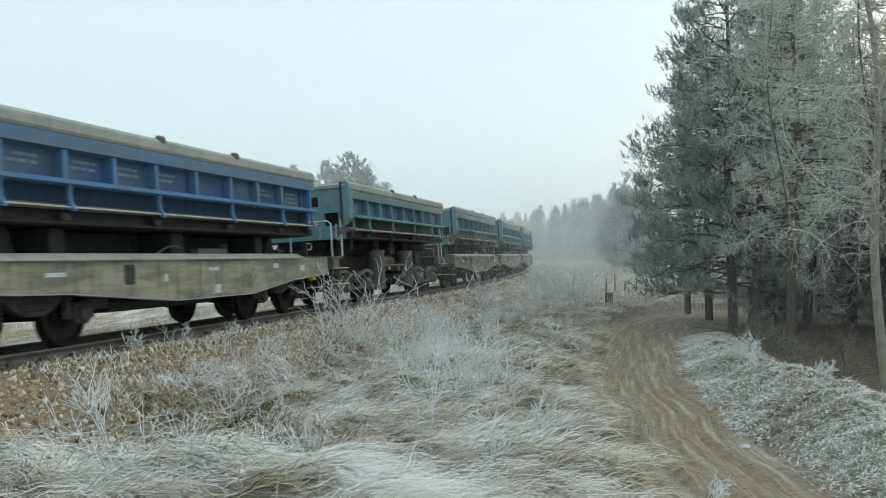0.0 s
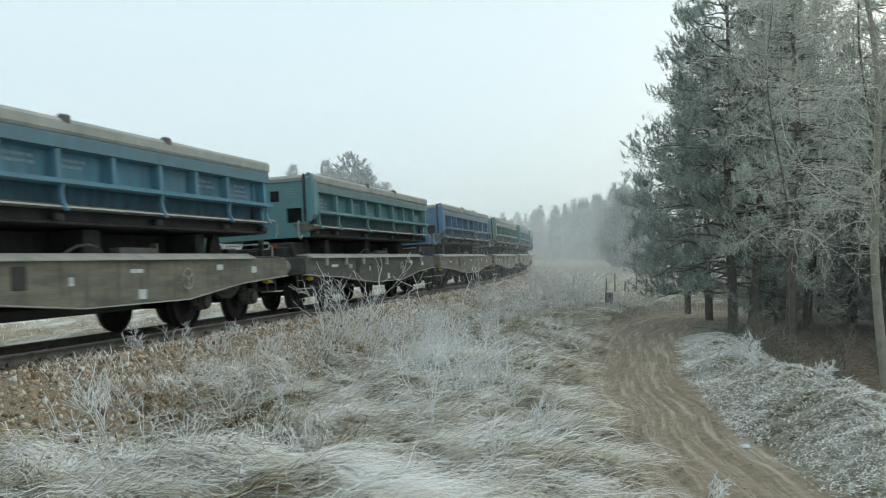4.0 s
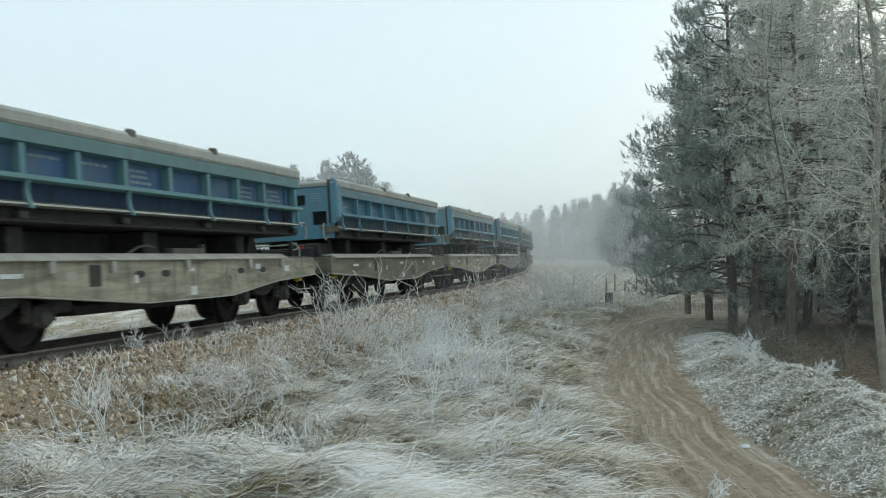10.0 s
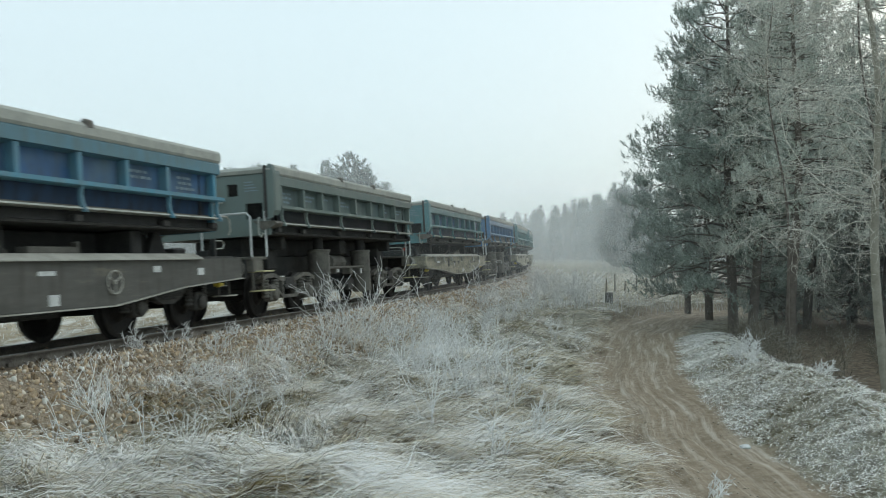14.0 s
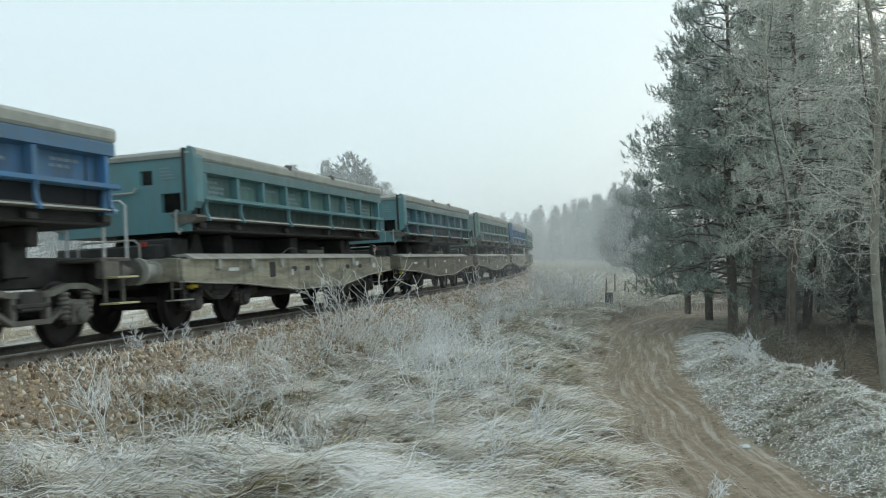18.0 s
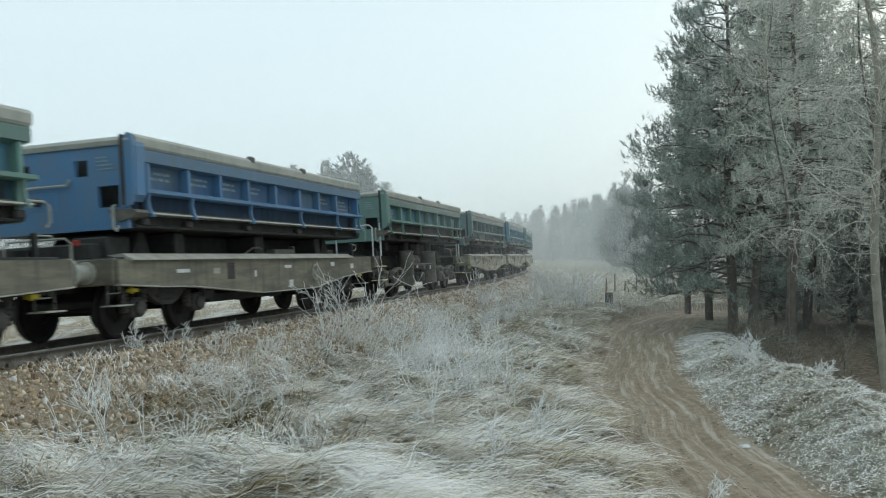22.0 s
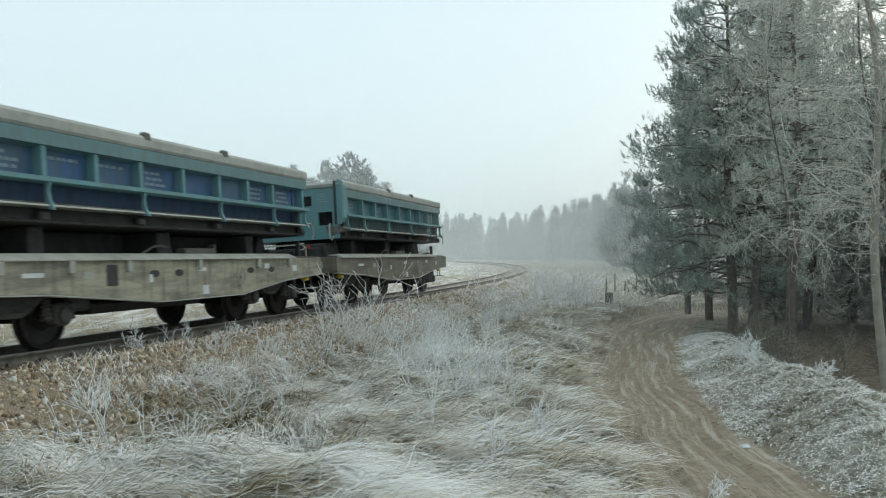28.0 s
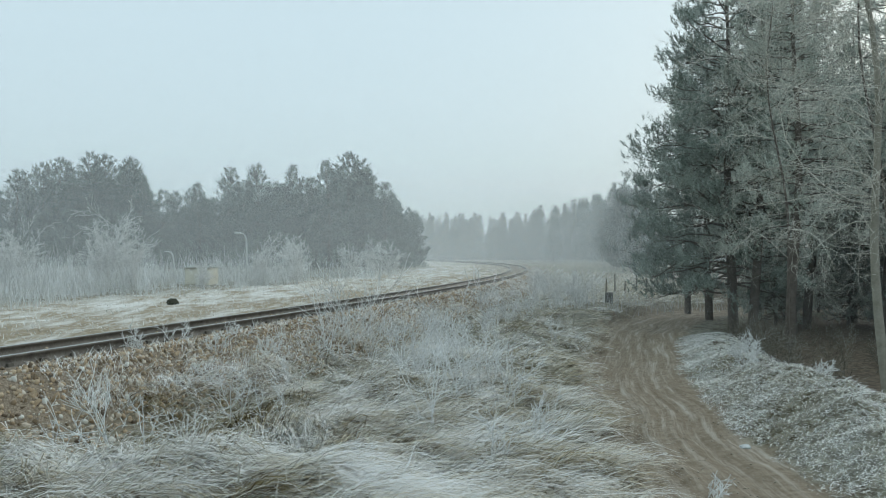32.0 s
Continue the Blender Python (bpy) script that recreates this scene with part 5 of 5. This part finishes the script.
    strands("straw", rng, x, y, rng.uniform(0.35, 0.8, n), 0.008 + 0.0006 * y, az, rng.uniform(0.25, 0.75, n), rng.uniform(0.2, 0.45, n), M_STRAW, "pale frosted straws lying over the grass", z=ground_z(x, y) + rng.uniform(0.02, 0.14, n))
    # short frosted turf on the bank beyond the lane
    y = 5.5 + 21.5 * rng.random(76000) ** 1.35
    off = rng.uniform(0.85, 3.1, 76000)
    x = np.interp(y, PATH_Y, PATH_X) + off * 1.04
    d, wid = lane(x, y)
    keep = d > wid * rng.uniform(1.0, 1.3, len(y)) + 0.12 * wobble(x, y, 0.3, 4.0)
    x, y = x[keep], y[keep]
    n = len(x)
    az = -1.9 + 0.9 * wobble(x, y, 1.2, 3.0) + rng.normal(0, 0.8, n)
    strands("grass", rng, x, y, rng.uniform(0.05, 0.16, n), 0.007 + 0.0007 * y, az, rng.uniform(0.1, 0.8, n), rng.uniform(0.15, 0.45, n), M_BANKTURF, "short frosted turf on the bank")
    # thin tufts on the sandy field beyond the rails and along the shoulder
    y = rng.uniform(13, 60, 17000)
    x = -0.56 * y + rng.random(17000) * y * 0.62
    l, s = lateral(x, y)
    keep = (l < -2.4)
    x, y = x[keep], y[keep]
    n = len(x)
    strands("grass", rng, x, y, rng.uniform(0.05, 0.18, n), 0.006 + 0.0006 * y, rng.uniform(0, 6.28, n), rng.uniform(0.2, 1.2, n), rng.uniform(0.1, 0.4, n), M_WHITEGRASS, "short frosted grass beyond the rails")
    # sparse rimed tufts creeping over the ballast shoulder
    k = 900
    cs, cl = 0.2 + 55 * rng.random(k) ** 1.5, 2.55 - rng.exponential(0.38, k)
    keep = cl > 1.15
    cs, cl = cs[keep], cl[keep]
    per = 16
    x, y, _ = track(cs, cl)
    n = len(x) * per
    x, y = x.repeat(per) + rng.normal(0, 0.09, n), y.repeat(per) + rng.normal(0, 0.13, n)
    strands("grass", rng, x, y, rng.uniform(0.06, 0.26, n), 0.005 + 0.0005 * y, rng.uniform(0, 6.28, n), rng.uniform(0.3, 1.2, n), rng.uniform(0.1, 0.4, n), M_WHITEGRASS, "rimed tufts of grass on the ballast shoulder")
    # rough frosted grass on the far side of the lane's bend
    y = rng.uniform(42, 85, 9000)
    x = rng.uniform(0.03, 0.26, 9000) * y
    l, s = lateral(x, y)
    keep = (l > 3.0) & (wood_share(x, y) < 0.4) & (lane(x, y)[0] < -1.6)
    x, y = x[keep], y[keep]
    n = len(x)
    strands("grass", rng, x, y, rng.uniform(0.25, 0.75, n), np.full(n, 0.04), rng.uniform(-1.2, 0.6, n), rng.uniform(0.2, 1.2, n), rng.uniform(0.15, 0.4, n), M_GRASS, "rough frosted grass by the bend of the lane")
    # reeds and dry stalks before the far trees
    k = 760
    cy = rng.uniform(27, 68, k)
    cx = rng.uniform(-0.57, -0.02, k) * cy
    l, s = lateral(cx, cy)
    keep = (l < -10.0 - 3.5 * wobble(cx, cy, 1.6, 2.2) - rng.exponential(2.0, k)) & ~((np.abs(cx / cy + 0.288) < 0.035) & (cy < 47))
    cx, cy = cx[keep], cy[keep]
    tall = rng.uniform(0.3, 1.0, len(cx)) ** 1.8
    per = 26
    n = len(cx) * per
    x = cx.repeat(per) + rng.normal(0, 0.55, n)
    y = cy.repeat(per) + rng.normal(0, 0.55, n)
    strands("reeds", rng, x, y, rng.uniform(0.5, 2.4, n) * tall.repeat(per) + 0.3, 0.008 + 0.0004 * y, rng.uniform(0, 6.28, n), rng.uniform(0.9, 1.55, n), rng.uniform(0.0, 0.35, n), M_REED, "tall frost-white reeds and stalks along the field's edge")
    # stalks by the lane's far end
    y = rng.uniform(34, 62, 2600)
    x = np.interp(y, PATH_Y, PATH_X) - rng.uniform(1.6, 9, 2600)
    l, s = lateral(x, y)
    keep = l > 3.4
    x, y = x[keep], y[keep]
    n = len(x)
    strands("dry_stalks", rng, x, y, rng.uniform(0.3, 0.9, n), np.full(n, 0.016), rng.uniform(0, 6.28, n), rng.uniform(1.1, 1.5, n), rng.uniform(0.0, 0.15, n), M_REED, "thin frosted stalks beside the lane")


make_grass()


# ---- stones ----
def make_stones():
    rng = np.random.default_rng(31)
    g = (1 + 5 ** 0.5) / 2
    ico = np.array([(-1, g, 0), (1, g, 0), (-1, -g, 0), (1, -g, 0), (0, -1, g), (0, 1, g), (0, -1, -g), (0, 1, -g), (g, 0, -1), (g, 0, 1), (-g, 0, -1), (-g, 0, 1)], float) / 1.9
    tri = np.array([(0, 11, 5), (0, 5, 1), (0, 1, 7), (0, 7, 10), (0, 10, 11), (1, 5, 9), (5, 11, 4), (11, 10, 2), (10, 7, 6), (7, 1, 8), (3, 9, 4), (3, 4, 2), (3, 2, 6), (3, 6, 8), (3, 8, 9), (4, 9, 5), (2, 4, 11), (6, 2, 10), (8, 6, 7), (9, 8, 1)])
    m, nt, b = mat("ballast pieces")
    gi = nt.nodes.new("ShaderNodeNewGeometry")
    oi = nt.nodes.new("ShaderNodeObjectInfo")
    add = nt.nodes.new("ShaderNodeMath")
    add.operation = "FRACT"
    plus = nt.nodes.new("ShaderNodeMath")
    nt.links.new(gi.outputs["Random Per Island"], plus.inputs[0])
    nt.links.new(oi.outputs["Random"], plus.inputs[1])
    nt.links.new(plus.outputs[0], add.inputs[0])
    c = ramp(nt, add.outputs[0], ((0.0, (0.13, 0.092, 0.060)), (0.35, (0.40, 0.29, 0.18)), (0.7, (0.56, 0.43, 0.29)), (0.88, (0.62, 0.55, 0.46)), (1.0, (0.74, 0.72, 0.66))))
    pos = coords(nt)
    n1 = noise_node(nt, 14.0, 4, 0.7, pos)
    nt.links.new(mixc(nt, ramp(nt, n1, ((0.52, (0, 0, 0)), (0.74, (0.65,) * 3))), c, (0.50, 0.51, 0.49)), b.inputs["Base Color"])
    b.inputs["Roughness"].default_value = 0.9
    bump(nt, b, noise_node(nt, 60, 4, 0.7, pos), 0.5, 0.005)
    def lie(n, s0, s1, l0, l1):
        s, l = rng.uniform(s0, s1, n), rng.uniform(l0, l1, n)
        x, y, _ = track(s, l)
        return x, y, ground_z(x, y)
    bed = bpy.data.objects["railway_track"]
    shapes = []
    for k in range(6):
        v = ico * rng.uniform(0.6, 1.3, (12, 1)) * np.array([1.2, 0.9, 0.7])
        me = bpy.data.meshes.new("ballast_stone")
        me.from_pydata([tuple(q) for q in v], [], [tuple(int(i) for i in t) for t in tri])
        me.materials.append(m)
        shapes.append(me)
    x, y, z = lie(300, -6, 4, 1.75, 2.75)
    for i in range(300):
        ob = new("ballast_stone", shapes[i % 6])
        ob.parent = bed
        r = float(rng.uniform(0.022, 0.055))
        ob.matrix_basis = Matrix.LocRotScale((x[i], y[i], z[i] + r * 0.35), Euler(rng.uniform(0, 6, 3)), (r, r, r))
    def heap(n, s0, s1, l0, l1, r0, r1, label):
        x, y, z = lie(n, s0, s1, l0, l1)
        r = rng.uniform(r0, r1, n) * rng.uniform(0.6, 1, n)
        rot = rng.normal(0, 1, (n, 3, 3))
        q, _ = np.linalg.qr(rot)
        v = ico[None] * rng.uniform(0.6, 1.35, (n, 12, 1)) * rng.uniform(0.6, 1.2, (n, 1, 3))
        v = np.einsum("nij,nkj->nki", q, v) * r[:, None, None] + np.stack([x, y, z + r * 0.3], 1)[:, None]
        f = (np.arange(n)[:, None, None] * 12 + tri[None]).reshape(-1, 3)
        ob = grid_mesh("ballast", v.reshape(-1, 3), f, m, bed, smooth=False)
        tagged(ob, label, kind="stuff")
    heap(7500, -9, 14, 1.35, 3.0, 0.016, 0.05, "loose brown ballast on the shoulder")
    heap(5500, -10, 30, -1.9, 1.7, 0.018, 0.045, "ballast between the sleepers")
    heap(5000, 12, 60, 1.3, 2.7, 0.025, 0.06, "loose brown ballast farther along the shoulder")
    # crumbs of frozen mud on the lane
    n = 900
    y = rng.uniform(6.5, 30, n)
    x = np.interp(y, PATH_Y, PATH_X) + rng.normal(0, 0.55, n)
    r = rng.uniform(0.006, 0.018, n)
    z = ground_z(x, y)
    v = ico[None] * rng.uniform(0.6, 1.35, (n, 12, 1)) * np.array([1.2, 1.0, 0.6]) * r[:, None, None] + np.stack([x, y, z + r * 0.1], 1)[:, None]
    f = (np.arange(n)[:, None, None] * 12 + tri[None]).reshape(-1, 3)
    ob = grid_mesh("mud_crumbs", v.reshape(-1, 3), f, grainy("frozen mud", (0.20, 0.165, 0.12), (0.40, 0.35, 0.28), 6, 0.9), smooth=False)
    tagged(ob, "crumbs of frozen brown mud on the lane", "mud", kind="stuff")


make_stones()


# ---- frosted weeds ----
def forked(rng, segs, p, d, ln, r, depth):
    """A thick rimed stem that parts in two or three at its end, again and again."""
    d = d / np.linalg.norm(d)
    q = p + d * ln * 0.55 + rng.normal(0, 0.02 * ln, 3)
    e = q + (d + rng.normal(0, 0.14, 3)) * ln * 0.45
    segs.append((*p, r, *q, r * 0.9))
    segs.append((*q, r * 0.9, *e, r * 0.85))
    if depth == 0:
        segs.append((*e, r * 1.25, *(e + d * 0.012), r * 0.7))
        return
    for _ in range(2 + (rng.random() < 0.3)):
        nd = d + rng.normal(0, 0.55, 3) + np.array([0, 0, 0.15])
        forked(rng, segs, e, nd, ln * rng.uniform(0.5, 0.8), max(r * 0.78, 0.0038), depth - 1)


def make_weed(seed, x, y, height, stems, spread, words, split=1, depth=2, thick=0.005, material=None):
    rng = np.random.default_rng(seed)
    w = tagged(new("frosted_weed"), words, "weed", "frosted weeds on the slope")
    z = gz(x, y)
    for k in range(stems):
        segs = []
        az = rng.uniform(0, 6.28)
        d = np.array([math.cos(az) * spread, math.sin(az) * spread, 1.0])
        p = np.array([rng.normal(0, 0.04 + 0.1 * spread), rng.normal(0, 0.04 + 0.1 * spread), -0.05])
        if split == 0:
            forked(rng, segs, p, d, height * rng.uniform(0.36, 0.5), thick * 0.85, 3)
        else:
            twiggy(rng, segs, p, d, height * rng.uniform(0.6, 1.0), thick, depth, 0.02, split, 0.7, thick * 0.45, 0.10)
        v, f = bars(segs, 3)
        grid_mesh("stem", v, f, material or M_TWIG, w)
    w.location = (x, y, z)
    return w


def place_weeds():
    rng = np.random.default_rng(76)
    tall = "tall dry weed thickly furred with white frost"
    thin = "thin leafless sapling with frosted twigs on the slope"
    low = "low dry weed bushy with white rime"
    seed = 100
    # forked stalks behind the near hummock: place, height, stems
    for x, y, h, st in ((-3.64, 8.4, 1.0, 3), (-3.85, 8.8, 0.8, 2), (-3.2, 8.6, 0.9, 4), (-2.98, 8.6, 0.95, 2), (-2.52, 8.5, 0.9, 2), (-2.75, 8.9, 0.7, 3), (-3.4, 8.2, 0.7, 2)):
        seed += 1
        make_weed(seed, x, y, h, max(1, st - 1), 0.42, tall, 0, 1, 0.0095)
    # tall stalks farther up the slope
    for x, y, h, st in ((-2.5, 10.6, 0.75, 3), (-1.9, 18.2, 1.6, 5), (-2.3, 17.6, 1.15, 5), (-1.5, 18.0, 1.25, 4), (-0.45, 16.2, 0.95, 5), (-1.6, 7.5, 0.42, 3), (-0.8, 8.0, 0.40, 4)):
        seed += 1
        make_weed(seed, x, y, h, st, 0.4, tall, 1, 2, 0.0045 + 0.0003 * y)
    # thin saplings
    for x, y, h in ((-1.99, 10.4, 0.5), (-0.15, 10.0, 1.25), (-0.05, 13.4, 1.25), (0.45, 14.6, 1.2), (0.45, 8.4, 0.7), (1.0, 9.7, 0.6), (0.9, 12.0, 0.85), (0.55, 12.6, 0.95), (0.2, 12.0, 1.1), (0.75, 13.2, 1.0), (1.1, 15.6, 0.6), (2.6, 21.0, 0.8), (5.4, 36.0, 1.2), (5.8, 37.0, 1.25), (6.2, 38.0, 1.1), (5.0, 38.5, 1.2), (6.2, 12.0, 0.5)):
        seed += 1
        make_weed(seed, x, y, h, int(rng.integers(2, 5)) + 3 * (y > 30), 0.25, thin, 1, 2, 0.0055 + 0.00022 * y)
    # low rimed bushes of weed
    for x, y, h in ((-2.1, 16.8, 0.55), (-0.6, 14.6, 0.85), (-3.1, 15.4, 0.45), (-2.6, 14.6, 0.4), (-3.7, 14.2, 0.35), (-4.6, 13.4, 0.32), (-4.5, 14.9, 0.32), (-3.6, 15.5, 0.35), (0.4, 22.0, 0.65), (1.3, 25.0, 0.65), (-0.3, 23.5, 0.65), (2.0, 28.5, 0.95), (1.5, 32.0, 1.05), (3.0, 31.0, 0.9), (3.4, 36.0, 1.05), (4.4, 42.0, 1.1), (0.6, 18.6, 0.6), (-1.1, 20.8, 0.65), (2.3, 7.7, 0.25), (6.0, 15.6, 0.4), (5.8, 16.6, 0.45), (5.4, 12.6, 0.3), (6.2, 18.0, 0.45)):
        seed += 1
        make_weed(seed, x, y, h, int(rng.integers(4, 8)), 0.6, low, 1, 2, 0.006 + 0.00025 * y)
    # brush in the edge of the wood
    for k in range(16):
        y = float(rng.uniform(15.5, 27))
        x = float(np.interp(y, PATH_Y, PATH_X)) + float(rng.uniform(2.9, 3.6) if k < 8 else rng.uniform(3.4, 7.0))
        b = make_weed(200 + k, x, y, float(rng.uniform(0.55, 1.0)), 8, 0.7, "dark tangled brush on the floor of the wood", 1, 2, 0.007, M_BRUSH)
        b.name = "brush"
        tagged(b, category="brush", group="brush in the wood")
    # bushes on the rough ground by the lane's bend
    for k in range(14):
        y = float(rng.uniform(44, 66))
        x = float(rng.uniform(0.10, 0.19)) * y
        make_weed(240 + k, x, y, float(rng.uniform(0.7, 1.3)), 6, 0.6, low, 1, 2, 0.018)
    rng = np.random.default_rng(77)
    # thickets before the trees beyond the field
    for k, (x, y, h) in enumerate(((-15.9, 42.0, 2.9), (-15.3, 43.0, 2.3), (-16.6, 43.0, 2.0), (-5.0, 62.0, 2.0), (-3.6, 60.0, 1.7), (-6.6, 63.0, 1.9), (-9.5, 47.0, 1.8), (-21.0, 44.0, 2.4), (-24.0, 45.0, 2.6), (-9.8, 58.0, 2.6), (-20.0, 40.0, 1.7), (-13.6, 38.0, 1.2), (-11.0, 40.0, 1.0), (-8.0, 48.0, 1.6), (-22.5, 42.5, 1.8))):
        b = make_weed(300 + k, x, y, h, 8, 0.13, "tall leafless bush white with hoar frost beyond the rails", 1, 3, 0.014)
        b.name = "frosted_bush"
        tagged(b, category="bush", group="frosted bushes beyond the rails")


place_weeds()


# ---- small things ----
def make_post():
    bm = boxes((-0.16, 0.16, -0.12, 0.12, 0, 0.52), bev=0.02)
    me = bpy.data.meshes.new("stone_post")
    bm.to_mesh(me)
    bm.free()
    me.materials.append(grainy("dark wet stone", (0.06, 0.058, 0.052), (0.13, 0.125, 0.115), 6, 0.9))
    ob = new("stone_post", me)
    ob.location = (7.35, 38.8, gz(7.35, 38.8) - 0.03)
    tagged(ob, "short dark stone post beside the lane", "post")


def make_lamp(x, y, top, k=1.0):
    lamp = tagged(new("street_lamp"), "grey street lamp with a curved arm before the pines", "street lamp", "street lamps")
    bm = bmesh.new()
    pts = [(0, 0, 0), (0, 0, top - 0.9), (-0.02, 0, top - 0.5), (-0.08, 0, top - 0.2), (-0.2, 0, top - 0.04), (-0.36, 0, top)]
    tube(bm, pts, [0.07, 0.055, 0.05, 0.045, 0.04, 0.035], 8)
    part("pole", bm, M_WHITE, lamp)
    bm = boxes((-0.34 - 0.46 * k, -0.34, -0.13 * k, 0.13 * k, top - 0.05 * k, top + 0.07 * k), bev=0.05 * k)
    part("lamp_head", bm, M_WHITE, lamp)
    lamp.location = (x, y, -0.35)


def make_shed():
    shed = tagged(new("low_shed"), "low white shed half hidden by frosted reeds", "shed")
    part("wall", boxes((-0.55, 0.7, 0, 2.0, 0, 0.95), bev=0.02), grainy("cream board", (0.62, 0.58, 0.46), (0.80, 0.77, 0.66), 3, 0.8), shed)
    part("roof", boxes((-0.75, 0.8, -0.1, 2.1, 0.95, 1.0), bev=0.01), M_CAP, shed)
    shed.location = (-13.0, 46.0, -0.35)


def make_fence():
    rng = np.random.default_rng(41)
    fence = tagged(new("fence"), "thin grey wooden posts of an old fence by the wood", "fence")
    for k, (x, y) in enumerate(((10.0, 51.0), (10.9, 52.5), (11.9, 54.0), (12.9, 55.5), (14.0, 57.0), (9.2, 49.5))):
        bm = bmesh.new()
        z = gz(x, y)
        h = float(rng.uniform(0.8, 1.15))
        tube(bm, [(x, y, z - 0.1), (x + float(rng.normal(0, 0.03)), y, z + h)], [0.045, 0.035], 7)
        part("fence_post", bm, M_SLEEPER, fence)


def make_pale_stone():
    rng = np.random.default_rng(6)
    bm = bmesh.new()
    bmesh.ops.create_icosphere(bm, subdivisions=2, radius=0.07)
    for v in bm.verts:
        v.co *= float(rng.uniform(0.8, 1.15))
        v.co.z *= 0.4
    me = bpy.data.meshes.new("pale_stone")
    bm.to_mesh(me)
    bm.free()
    me.materials.append(M_WHITE)
    ob = new("pale_stone", me)
    ob.location = (3.5, 10.15, gz(3.5, 10.15) + 0.015)
    tagged(ob, "flat pale stone on the edge of the lane", "stone")


def make_clod():
    rng = np.random.default_rng(2)
    bm = bmesh.new()
    bmesh.ops.create_icosphere(bm, subdivisions=2, radius=0.2)
    for v in bm.verts:
        v.co *= float(rng.uniform(0.75, 1.2))
        v.co.z *= 0.75
    me = bpy.data.meshes.new("earth_clod")
    bm.to_mesh(me)
    bm.free()
    me.materials.append(grainy("dark turf", (0.03, 0.035, 0.022), (0.09, 0.085, 0.06), 9, 0.95))
    ob = new("earth_clod", me)
    ob.location = (-8.8, 28.5, gz(-8.8, 28.5) + 0.05)
    tagged(ob, "dark clod of earth on the frosted field", "clod")


make_post()
make_fence()
make_pale_stone()
make_lamp(-12.55, 56.0, 3.02)
make_lamp(-17.2, 56.0, 1.85, 0.55)
make_shed()
make_clod()


# ---- what moves ----
def wagon_pose(i, t):
    s = PITCH * i - run(t) + 5.28
    x0, y0, _ = track(s - 3.7)
    x1, y1, _ = track(s + 3.7)
    th = math.atan2(x1 - x0, y1 - y0)
    return pose(float(x0 + x1) / 2, float(y0 + y1) / 2, -CANT / 2, 0, -math.degrees(math.atan(CANT / 1.5)), -math.degrees(th))


def motions():
    times = [k * 0.5 for k in range(65)]
    spins = [k / 15 for k in range(481)]
    for i, w in enumerate(WAGONS):
        walk(w, [(t, wagon_pose(i, t)) for t in times])
        for p in w.children:
            if p.name.startswith("wheelset"):
                y = p.location.y
                walk(p, [(t, pose(0, y, 0.46, math.degrees(run(t) / 0.46) % 360)) for t in spins])


motions()
